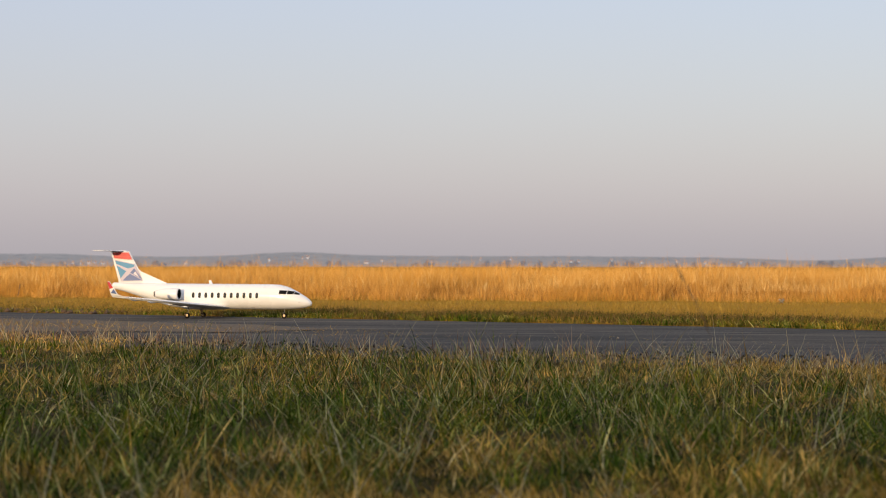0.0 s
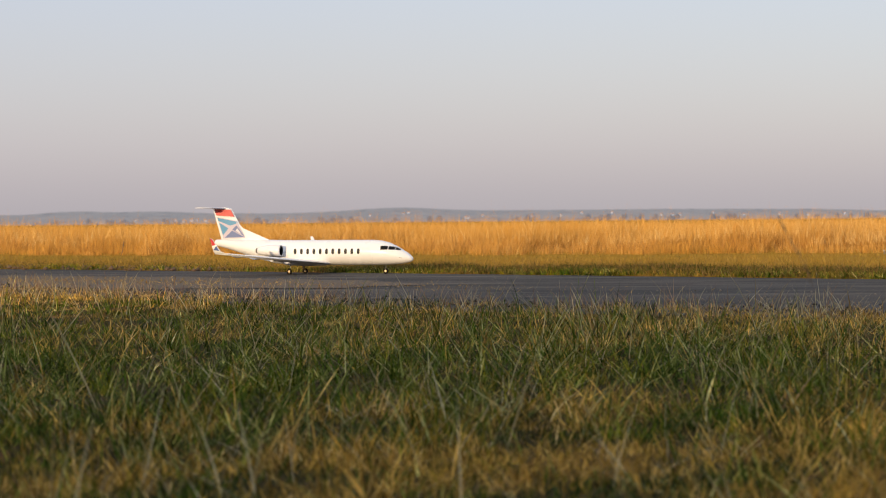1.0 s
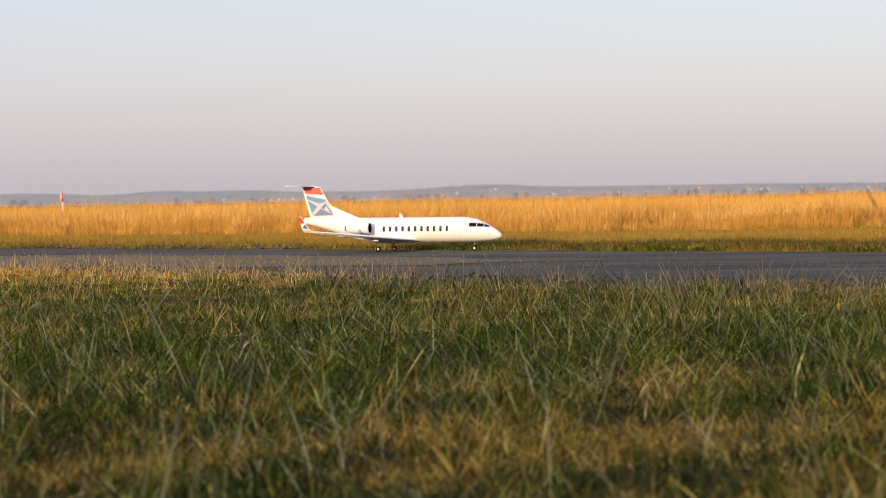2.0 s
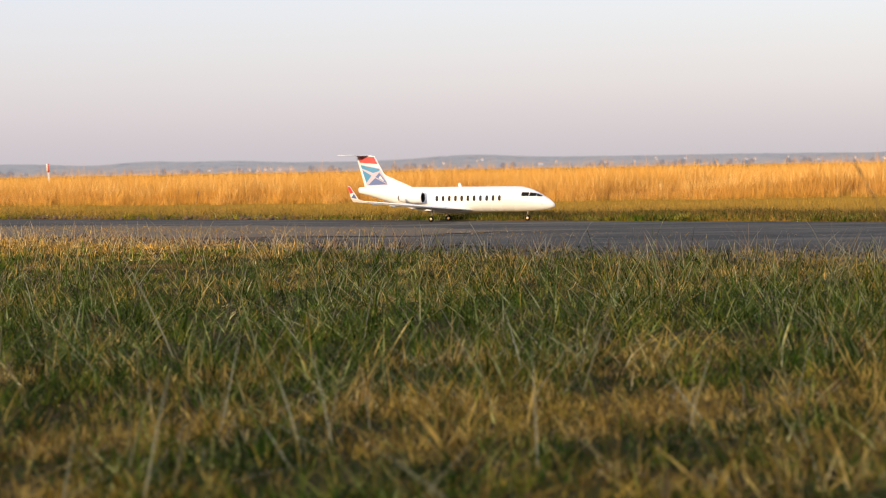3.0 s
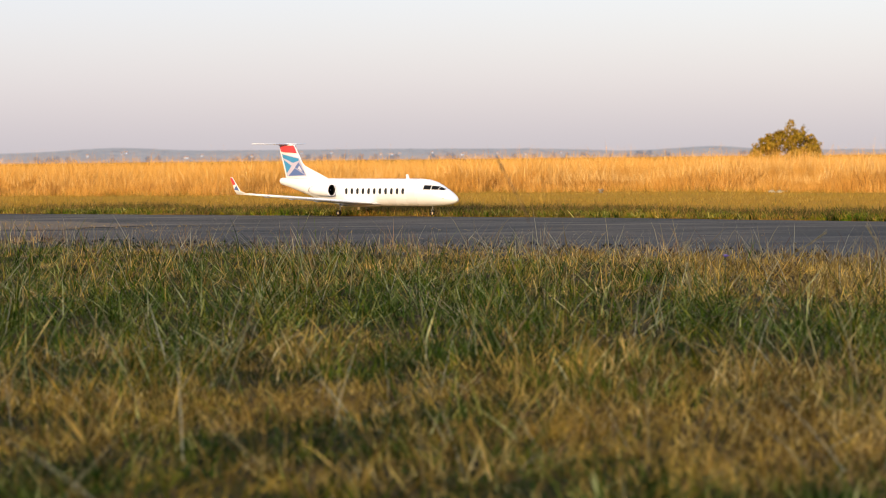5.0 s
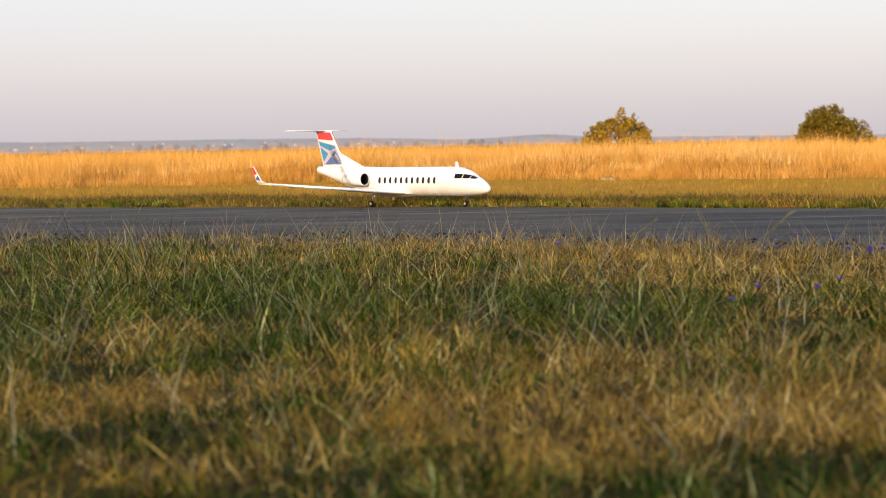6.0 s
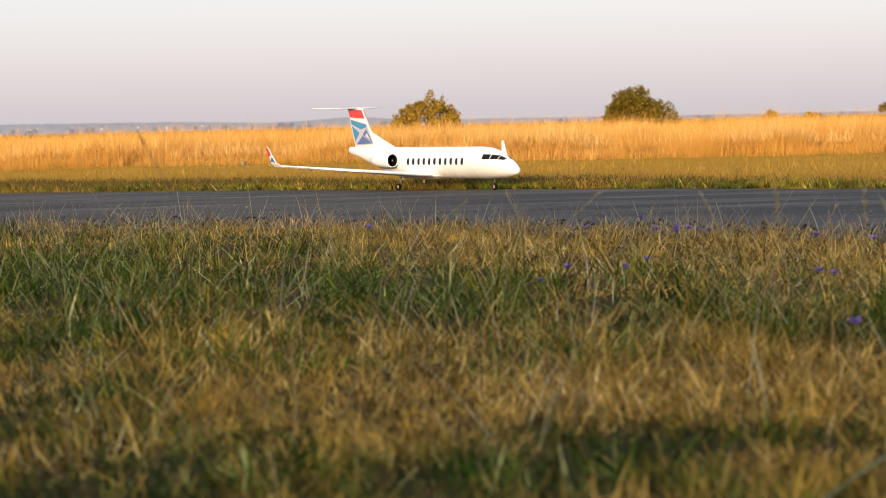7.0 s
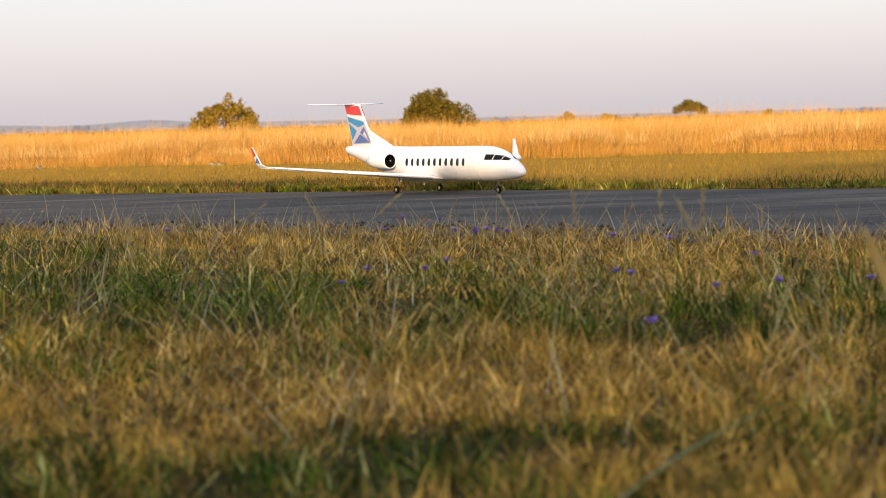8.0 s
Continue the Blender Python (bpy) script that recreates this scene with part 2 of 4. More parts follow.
POSTWHITE = plain("post_white", (0.75, 0.73, 0.70), 0.6, 0, 0.15, 20)
DARKSTEM = plain("dark_dry_stem", (0.24, 0.16, 0.085), 0.8, 0, 0.4, 60)


# ---- helpers of this scene ----
def link(name, bm, mat, parent=None, smooth=False):
    me = bpy.data.meshes.new(name)
    bm.normal_update()
    bm.to_mesh(me)
    bm.free()
    for q in me.polygons:
        q.use_smooth = smooth
    me.materials.append(mat)
    ob = new(name, me)
    ob.parent = parent
    return ob


def part(name, bm, mat, parent, label="", smooth=True):
    ob = link(name, bm, mat, parent, smooth)
    return tagged(ob, label) if label else ob


def thing(name, label, category, m=None, group=""):
    ob = new(name)
    ob.empty_display_size = 0.1
    if m is not None:
        ob.matrix_basis = m
    return tagged(ob, label, category, group)


def loft(sections, n=28, squash=2.0, caps=True):
    """A body through rings (x, z of the centre, half width, half height)."""
    bm = bmesh.new()
    rings = []
    for x, z, ry, rz in sections:
        ring = []
        for k in range(n):
            a = 2 * math.pi * k / n
            c, s = math.cos(a), math.sin(a)
            e = 2.0 / squash
            ring.append(bm.verts.new((x, ry * math.copysign(abs(c) ** e, c), z + rz * math.copysign(abs(s) ** e, s))))
        rings.append(ring)
    for a, b in zip(rings, rings[1:]):
        for k in range(n):
            bm.faces.new((a[k], a[(k + 1) % n], b[(k + 1) % n], b[k]))
    if caps:
        bm.faces.new(rings[0][::-1])
        bm.faces.new(rings[-1])
    bmesh.ops.recalc_face_normals(bm, faces=bm.faces)
    return bm


def aerofoil(stations, n=9):
    """A flying surface through stations (leading point, trailing point, thickness direction, thickness)."""
    bm = bmesh.new()
    rings = []
    for lead, trail, up, thick in stations:
        lead, trail, up = Vector(lead), Vector(trail), Vector(up).normalized()
        prof = []
        for k in range(n):
            u = (1 - math.cos(math.pi * k / (n - 1))) / 2
            h = thick * 2.6 * (math.sqrt(u) * 0.6 * (1 - u) + 0.28 * u * (1 - u))
            prof.append((u, h))
        ring = [bm.verts.new(lead.lerp(trail, u) + up * (h + 0.001)) for u, h in prof]
        ring += [bm.verts.new(lead.lerp(trail, u) - up * (0.55 * h + 0.001)) for u, h in prof[::-1]]
        rings.append(ring)
    m = 2 * n
    for a, b in zip(rings, rings[1:]):
        for k in range(m):
            bm.faces.new((a[k], a[(k + 1) % m], b[(k + 1) % m], b[k]))
    bm.faces.new(rings[0][::-1])
    bm.faces.new(rings[-1])
    bmesh.ops.recalc_face_normals(bm, faces=bm.faces)
    return bm


def tube(path, radii, n=8):
    bm = bmesh.new()
    rings = []
    for k, p in enumerate(path):
        p = Vector(p)
        d = Vector(path[min(k + 1, len(path) - 1)]) - Vector(path[max(k - 1, 0)])
        q = d.to_track_quat("Z", "Y")
        rings.append([bm.verts.new(p + q @ Vector((radii[k] * math.cos(2 * math.pi * j / n), radii[k] * math.sin(2 * math.pi * j / n), 0))) for j in range(n)])
    for a, b in zip(rings, rings[1:]):
        for j in range(n):
            bm.faces.new((a[j], a[(j + 1) % n], b[(j + 1) % n], b[j]))
    bm.faces.new(rings[0][::-1])
    bm.faces.new(rings[-1])
    return bm


def turned(profile, n=24, axis="Y"):
    """A closed turned body: (along the axis, radius)."""
    bm = bmesh.new()
    rings = []
    for h, r in profile:
        ring = []
        for k in range(n):
            a = 2 * math.pi * k / n
            c, s = r * math.cos(a), r * math.sin(a)
            ring.append(bm.verts.new((c, h, s) if axis == "Y" else (h, c, s)))
        rings.append(ring)
    for a, b in zip(rings, rings[1:]):
        for k in range(n):
            bm.faces.new((a[k], a[(k + 1) % n], b[(k + 1) % n], b[k]))
    bm.faces.new(rings[0][::-1])
    bm.faces.new(rings[-1])
    bmesh.ops.recalc_face_normals(bm, faces=bm.faces)
    return bm


def slab(points, normal, thick):
    """A thin panel with the outline given, thick along normal."""
    bm = bmesh.new()
    n = Vector(normal).normalized() * thick
    lo = [bm.verts.new(Vector(p)) for p in points]
    hi = [bm.verts.new(Vector(p) + n) for p in points]
    m = len(points)
    bm.faces.new(lo[::-1])
    bm.faces.new(hi)
    for k in range(m):
        bm.faces.new((lo[k], lo[(k + 1) % m], hi[(k + 1) % m], hi[k]))
    bmesh.ops.recalc_face_normals(bm, faces=bm.faces)
    return bm


def box(lo, hi, bevel=0.0):
    bm = bmesh.new()
    bmesh.ops.create_cube(bm, size=1)
    lo, hi = Vector(lo), Vector(hi)
    for v in bm.verts:
        v.co = Vector(((lo[k] + hi[k]) / 2 + v.co[k] * (hi[k] - lo[k]) for k in range(3)))
    if bevel:
        bmesh.ops.bevel(bm, geom=bm.edges[:], offset=bevel, segments=2, affect="EDGES")
    return bm


def fast_mesh(name, verts, tris, mat, label, category, kind="stuff"):
    me = bpy.data.meshes.new(name)
    me.vertices.add(len(verts))
    me.vertices.foreach_set("co", verts.astype(np.float32).ravel())
    me.loops.add(len(tris) * 3)
    me.loops.foreach_set("vertex_index", tris.astype(np.int32).ravel())
    me.polygons.add(len(tris))
    me.polygons.foreach_set("loop_start", np.arange(0, len(tris) * 3, 3, dtype=np.int32))
    me.update(calc_edges=True)
    me.materials.append(mat)
    return tagged(new(name, me), label, category, "", kind)


RNG = np.random.default_rng(7)


def patchy(x, y, size, seed=0):
    """Smooth uneven drift over the ground, about 0 to 1."""
    r = np.random.default_rng(seed)
    v = np.zeros_like(x)
    for k in range(9):
        a, ph = r.uniform(0, 2 * np.pi, 2)
        w = 2 * np.pi / (size * r.uniform(0.5, 1.8))
        v = v + np.sin((x * np.cos(a) + y * np.sin(a)) * w + ph)
    return np.clip(0.5 + v / 7.0, 0, 1)


def blades(x, y, height, width, lean, levels=3, curl=0.5, z0=0.0):
    """Bent, tapering blades: one row of vertices each."""
    n = len(x)
    turn, face = RNG.uniform(0, 2 * np.pi, n), RNG.uniform(0, np.pi, n)
    dx, dy = np.cos(turn), np.sin(turn)
    wx, wy = np.cos(face), np.sin(face)
    verts = np.zeros((n, 2 * levels - 1, 3))
    for k in range(levels):
        u = k / (levels - 1)
        out_by = height * lean * (u * (1 - curl) + curl * u * u)
        zz = z0 + height * u * np.sqrt(np.clip(1 - (lean * u) ** 2 * 0.5, 0.1, 1))
        half = 0.5 * width * (1 - u) ** 0.6
        cx, cy = x + dx * out_by, y + dy * out_by
        if k < levels - 1:
            verts[:, 2 * k] = np.stack([cx - wx * half, cy - wy * half, zz], 1)
            verts[:, 2 * k + 1] = np.stack([cx + wx * half, cy + wy * half, zz], 1)
        else:
            verts[:, 2 * k] = np.stack([cx, cy, zz], 1)
    tri = []
    for k in range(levels - 2):
        a = 2 * k
        tri += [(a, a + 1, a + 3), (a, a + 3, a + 2)]
    a = 2 * (levels - 2)
    tri.append((a, a + 1, a + 2))
    tri = np.array(tri)
    tris = (tri[None] + (np.arange(n) * (2 * levels - 1))[:, None, None]).reshape(-1, 3)
    return verts.reshape(-1, 3), tris


def arcs(x, y, length, width, rise, bend, levels=5, z0=0.0):
    """Blades that rise at an angle and bend over along their length; rise and bend in radians."""
    n = len(x)
    turn = RNG.uniform(0, 2 * np.pi, n)
    side = turn + np.pi / 2 + RNG.normal(0, 0.6, n)
    wx, wy = np.cos(side), np.sin(side)
    verts = np.zeros((n, 2 * levels - 1, 3))
    out_by, zz, step = np.zeros(n), np.zeros(n) + z0, length / (levels - 1)
    for k in range(levels):
        u = k / (levels - 1)
        half = 0.5 * width * (1 - u) ** 0.6
        cx, cy = x + np.cos(turn) * out_by, y + np.sin(turn) * out_by
        if k < levels - 1:
            verts[:, 2 * k] = np.stack([cx - wx * half, cy - wy * half, zz], 1)
            verts[:, 2 * k + 1] = np.stack([cx + wx * half, cy + wy * half, zz], 1)
        else:
            verts[:, 2 * k] = np.stack([cx, cy, zz], 1)
        a = rise - bend * (u + 0.5 / (levels - 1))
        out_by = out_by + step * np.cos(a)
        zz = np.maximum(zz + step * np.sin(a), 0.006 + 0.012 * u)
    tri = []
    for a in range(0, 2 * (levels - 2), 2):
        tri += [(a, a + 1, a + 3), (a, a + 3, a + 2)]
    a = 2 * (levels - 2)
    tri.append((a, a + 1, a + 2))
    tris = (np.array(tri)[None] + (np.arange(n) * (2 * levels - 1))[:, None, None]).reshape(-1, 3)
    return verts.reshape(-1, 3), tris


# ---- the ground and the strip ----
def shore(points):
    p = np.array(points, float)
    return lambda x: np.interp(x, p[:, 0], p[:, 1])


far_edge = shore([(-60, 66), (-20, 37.6), (-8.8, 29.9), (-2.3, 25.4), (2.2, 22.05), (5.3, 18.9), (7.8, 15.8), (13, 8), (18, -1)])
near_edge = shore([(-60, 56), (-16, 28.5), (-5.9, 20.2), (-3.4, 17.5), (-1.4, 15.6), (1.45, 14.2), (3.2, 12.0), (4.7, 9.6), (8, 3.5), (11, -4)])
veld_edge = shore([(-60, 66), (-30, 51), (-13, 43.6), (-3.7, 39.2), (3.8, 38), (9, 33.2), (15, 30.6), (30, 24), (60, 10)])


def build_ground():
    bm = bmesh.new()
    ring = [bm.verts.new((4600 * math.cos(2 * math.pi * k / 48), 4600 * math.sin(2 * math.pi * k / 48), 0)) for k in range(48)]
    bm.faces.new(ring)
    tagged(link("ground", bm, THATCH), "flat dry golden grassland", "ground", "", "structure")
    bm = bmesh.new()
    rows = []
    for x in np.linspace(-34, 12, 93):
        b = float(near_edge(x))
        rows.append([bm.verts.new((float(x), -12 + (b + 12) * u, 0.0015)) for u in (0, 0.5, 1)])
    for p, q in zip(rows, rows[1:]):
        for k in range(2):
            bm.faces.new((p[k], q[k], q[k + 1], p[k + 1]))
    tagged(link("soil", bm, SOIL), "dark brown soil under the uncut grass", "soil", "", "structure")


def build_runway():
    bm = bmesh.new()
    rows = []
    xs = np.concatenate([np.linspace(-40, -12, 20), np.linspace(-11.7, 12, 130)])
    for x in xs:
        fx = float(x)
        a, b = float(far_edge(fx)), float(near_edge(fx))
        a += 0.12 * noise.noise((fx * 1.7, 3.0, 0)) + 0.05 * noise.noise((fx * 6, 9.0, 0))
        b += 0.3 * noise.noise((fx * 1.3, 7.0, 0)) + 0.1 * noise.noise((fx * 5, 1.0, 0))
        rows.append([bm.verts.new((fx, b + (a - b) * u, 0.003 if 0 < u < 1 else -0.012)) for u in (0, 0.015, 0.25, 0.5, 0.75, 0.985, 1)])
    for p, q in zip(rows, rows[1:]):
        for k in range(6):
            bm.faces.new((p[k], q[k], q[k + 1], p[k + 1]))
    tagged(link("runway", bm, ASPHALT), "worn grey asphalt strip with dark streaks", "runway", "", "structure")


def build_turf():
    bm = bmesh.new()
    rows = []
    for x in np.linspace(-50, 34, 85):
        a, b = float(far_edge(x)) + 0.04, float(veld_edge(x)) + 6
        if b > a:
            rows.append([bm.verts.new((float(x), a + (b - a) * u, 0.006)) for u in (0, 0.25, 0.5, 0.75, 1)])
    for p, q in zip(rows, rows[1:]):
        for k in range(4):
            bm.faces.new((p[k], q[k], q[k + 1], p[k + 1]))
    tagged(link("mown_turf", bm, THATCH), "golden mown turf between strip and tall grass", "turf", "", "structure")


def build_shoulder():
    bm = bmesh.new()
    rows = []
    for x in np.linspace(-12, 11, 180):
        fx = float(x)
        b = float(near_edge(fx))
        w = 0.65 + 1.4 * min(1.0, max(0.0, fx / 3)) + 0.35 * noise.noise((fx * 1.1, 2.0, 0)) + 0.25 * noise.noise((fx * 5, 5.0, 0))
        rows.append([bm.verts.new((fx, y, z)) for y, z in ((b - 0.8, 0.003), (b, 0.010), (b + max(0.08, w), 0.008))])
    for p, q in zip(rows, rows[1:]):
        for k in range(2):
            bm.faces.new((p[k], q[k], q[k + 1], p[k + 1]))
    tagged(link("shoulder", bm, CRUMB), "dark crumbled edge of the asphalt strip", "soil", "", "structure")


build_ground()
build_runway()
build_shoulder()
build_turf()


# ---- distance ----
SKYLINE = [(-62, 0.25), (-30, 0.30), (-18, 0.31), (-16.4, 0.23), (-15.1, 0.34), (-13.9, 0.29), (-12.9, 0.32), (-11.6, 0.245), (-9.6, 0.24), (-8.6, 0.27), (-7.4, 0.345), (-6.7, 0.365),
           (-5.3, 0.28), (-3.0, 0.26), (0, 0.265), (4, 0.225), (5.8, 0.15), (7.0, 0.18), (7.8, 0.25), (8.6, 0.235), (9.2, 0.15), (12, 0.12), (18, 0.075), (30, 0.06), (62, 0.1)]


def crest(az):
    """The height of the skyline, in metres, at 3600 m."""
    e = sum(float(np.interp(az + k * 0.22, [p[0] for p in SKYLINE], [p[1] for p in SKYLINE])) for k in (-2, -1, 0, 1, 2)) / 5
    e += 0.010 * noise.noise((az * 1.6, 4.0, 0)) + 0.008 * noise.noise((az * 9, 2.0, 0)) + 0.007 * noise.noise((az * 30, 8.0, 0))
    return 0.6 + 3600 * math.tan(radians(e))


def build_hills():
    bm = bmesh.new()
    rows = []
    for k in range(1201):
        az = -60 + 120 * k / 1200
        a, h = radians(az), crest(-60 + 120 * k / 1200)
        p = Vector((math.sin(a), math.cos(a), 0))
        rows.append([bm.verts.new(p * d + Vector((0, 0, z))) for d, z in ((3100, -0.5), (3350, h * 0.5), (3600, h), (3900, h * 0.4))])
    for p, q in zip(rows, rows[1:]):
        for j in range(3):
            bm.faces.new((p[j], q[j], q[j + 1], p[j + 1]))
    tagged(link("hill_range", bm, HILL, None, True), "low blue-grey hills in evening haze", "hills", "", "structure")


build_hills()


def far_house(az, elev, w, h, d=6.0):
    w, h, d = w * 0.45, h * 0.4, 4.0
    elev = elev - 0.06 if elev > 0.13 else elev
    a, c = radians(az), crest(az)
    u = min(0.97, max(0.02, (0.6 + 3300 * math.tan(radians(elev))) / c))
    dist, z = 3100 + 500 * u, c * u
    ob = thing("house", "small pale far-off house on the hazy hillside", "house", pose(dist * math.sin(a), dist * math.cos(a), z, 0, 0, -az), "far houses")
    part("wall", box((-w / 2, -d / 2, -3), (w / 2, d / 2, h)), PLASTER, ob, "", False)
    bm = bmesh.new()
    pts = [(-w / 2 - .5, -d / 2 - .5, h), (w / 2 + .5, -d / 2 - .5, h), (w / 2 + .5, d / 2 + .5, h), (-w / 2 - .5, d / 2 + .5, h), (-w / 2 - .5, 0, h + 2), (w / 2 + .5, 0, h + 2)]
    v = [bm.verts.new(p) for p in pts]
    for f in ((0, 1, 5, 4), (2, 3, 4, 5), (0, 4, 3), (1, 2, 5), (3, 2, 1, 0)):
        bm.faces.new([v[k] for k in f])
    part("roof", bm, ROOF, ob, "", False)


for az, elev, w, h in ((0.02, 0.165, 9, 3), (0.22, 0.170, 6, 3), (-0.25, 0.160, 5, 2.5), (-5.15, 0.075, 15, 3), (-1.50, 0.225, 5, 4), (-2.25, 0.235, 6, 3), (-2.78, 0.175, 5, 3), (-4.75, 0.185, 6, 3),
                       (-3.5, 0.16, 7, 2.5), (-6.63, 0.275, 8, 4), (-7.6, 0.20, 5, 4), (-6.75, 0.25, 5, 3), (1.05, 0.21, 5, 3), (1.8, 0.15, 8, 3), (2.7, 0.17, 6, 3), (3.4, 0.14, 7, 3), (-12.7, 0.055, 6, 3),
                       (-12.5, 0.06, 9, 3), (-12.3, 0.05, 5, 3), (-12.1, 0.062, 8, 4), (-11.95, 0.07, 6, 3), (-11.75, 0.055, 10, 3), (-11.45, 0.06, 6, 3), (-10.9, 0.07, 9, 3), (-10.5, 0.055, 6, 3), (-9.7, 0.06, 6, 3),
                       (-13.5, 0.07, 6, 3), (-14.2, 0.06, 5, 3), (4.3, 0.10, 7, 3), (10.4, 0.07, 9, 3), (-8.1, 0.06, 8, 3)):
    far_house(az, elev, w, h)



# ---- shrubs and trees ----
def leaf_cloud(blobs, count, size, seed):
    """Many small leaves in uneven clumps."""
    r = np.random.default_rng(seed)
    w = np.array([b[3] ** 2 for b in blobs])
    pick = r.choice(len(blobs), count, p=w / w.sum())
    c = np.array([b[:3] for b in blobs])[pick]
    rad = np.array([b[3] for b in blobs])[pick]
    d = r.normal(size=(count, 3))
    d /= np.linalg.norm(d, axis=1)[:, None]
    c = c + d * (rad * (0.45 + 0.62 * r.random(count) ** 0.6))[:, None]
    u = r.normal(size=(count, 3))
    u /= np.linalg.norm(u, axis=1)[:, None]
    v = np.cross(u, r.normal(size=(count, 3)))
    v /= np.linalg.norm(v, axis=1)[:, None]
    s = (size * r.uniform(0.6, 1.5, count))[:, None]
    quad = np.stack([c - u * s, c + v * s * 0.45, c + u * s, c - v * s * 0.45], 1).reshape(-1, 3)
    tris = (np.array([(0, 1, 2), (0, 2, 3)])[None] + (np.arange(count) * 4)[:, None, None]).reshape(-1, 3)
    return quad, tris


def shrub(name, label, category, m, blobs, stems, leaves, size, seed, mat, group=""):
    ob = thing(name, label, category, m, group)
    for k, (top, r0) in enumerate(stems):
        mid = (top[0] * 0.35, top[1] * 0.35, top[2] * 0.55)
        part("trunk" if k == 0 else "limb", tube([(0, 0, -0.1), mid, top], [r0, r0 * 0.7, r0 * 0.25], 7), BARK, ob)
    v, t = leaf_cloud(blobs, leaves, size, seed)
    crown = fast_mesh("crown", v, t, mat, "", "", "")
    crown.parent = ob
    return ob


def stand(az, dist):
    a = radians(az)
    return pose(dist * math.sin(a), dist * math.cos(a), 0, 0, 0, -az)


def random_blobs(seed, n, w, h, low, r0, r1, lean=0.0, top=2.0):
    r = random.Random(seed)
    out = []
    for _ in range(n):
        x = r.uniform(-1, 1)
        ceil = low + (h - low) * max(0.0, 1 - abs(x) ** top)
        z = low + (ceil - low) * r.random() ** 0.55
        out.append((x * w / 2 + lean * z, r.uniform(-0.4, 0.4) * w, z, r.uniform(r0, r1)))
    return out


shrub("shrub", "ragged olive-green shrub standing in tall golden grass", "shrub", stand(9.95, 110), random_blobs(3, 66, 3.1, 1.62, 0.45, 0.12, 0.34, 0, 2.6) + [(0.1, 0, 1.6, 0.34), (0.15, 0, 1.92, 0.24), (0.22, 0, 2.14, 0.15), (-0.4, 0, 1.55, 0.24), (-1.25, 0, 1.3, 0.13), (0.78, 0, 1.95, 0.10), (0.6, 0, 1.6, 0.25), (1.1, 0, 1.35, 0.25), (-1.55, 0, 1.05, 0.12), (-1.0, 0, 1.15, 0.32), (-0.8, 0, 1.45, 0.24), (-1.3, 0.1, 0.9, 0.3), (1.35, 0, 1.0, 0.3)],
      [((0.1, 0, 1.5), 0.05), ((-1.25, 0.1, 1.45), 0.04), ((1.2, -0.1, 1.5), 0.04), ((-0.3, 0.2, 1.8), 0.03), ((0.8, 0.2, 2.05), 0.03), ((1.05, 0, 1.85), 0.03)], 5600, 0.075, 11, LEAF, "field shrubs")
shrub("shrub", "dense rounded dark-green shrub standing in tall golden grass", "shrub", stand(15.36, 112),
      [(bx - 0.4, by, bz, br) for bx, by, bz, br in random_blobs(8, 60, 2.4, 1.85, 0.5, 0.26, 0.46, 0, 3.0)] + [(-0.1, 0, 2.02, 0.30), (-0.45, 0, 1.95, 0.28), (0.15, 0, 1.85, 0.3), (1.45, 0, 0.9, 0.32), (1.6, 0, 0.6, 0.3), (1.3, 0.2, 1.2, 0.28), (1.75, 0, 0.5, 0.25), (0.9, 0, 0.95, 0.36), (1.0, 0, 0.6, 0.36), (0.75, 0, 1.3, 0.34)],
      [((0, 0, 1.6), 0.07), ((-0.7, 0.1, 1.3), 0.05), ((1.2, -0.1, 1.0), 0.04)], 9000, 0.08, 12, LEAF_ROUND, "field shrubs")
shrub("shrub", "small sparse shrub far out in the grass", "shrub", stand(18.55, 210), random_blobs(15, 20, 1.5, 1.05, 0.4, 0.15, 0.32),
      [((0, 0, 0.9), 0.04), ((0.4, 0, 0.8), 0.03)], 900, 0.10, 13, LEAF, "field shrubs")
shrub("shrub", "small sparse shrub far out in the grass", "shrub", stand(19.6, 215), random_blobs(16, 20, 1.7, 0.85, 0.4, 0.15, 0.3),
      [((0, 0, 0.8), 0.04), ((-0.4, 0, 0.7), 0.03)], 700, 0.10, 14, LEAF, "field shrubs")
shrub("tree", "small flat-topped tree with open crown in the grass", "tree", stand(21.65, 205), random_blobs(17, 40, 2.6, 1.65, 0.95, 0.25, 0.45, 0, 3),
      [((0, 0, 1.5), 0.06), ((-0.7, 0, 1.3), 0.04), ((0.7, 0, 1.3), 0.04)], 3000, 0.10, 15, LEAF_ROUND)
shrub("shrub", "small brown shrub far out in the grass", "shrub", stand(23.6, 200), random_blobs(18, 12, 0.7, 0.85, 0.4, 0.15, 0.25),
      [((0, 0, 0.7), 0.04), ((0.2, 0, 0.6), 0.03)], 400, 0.10, 16, LEAF, "field shrubs")



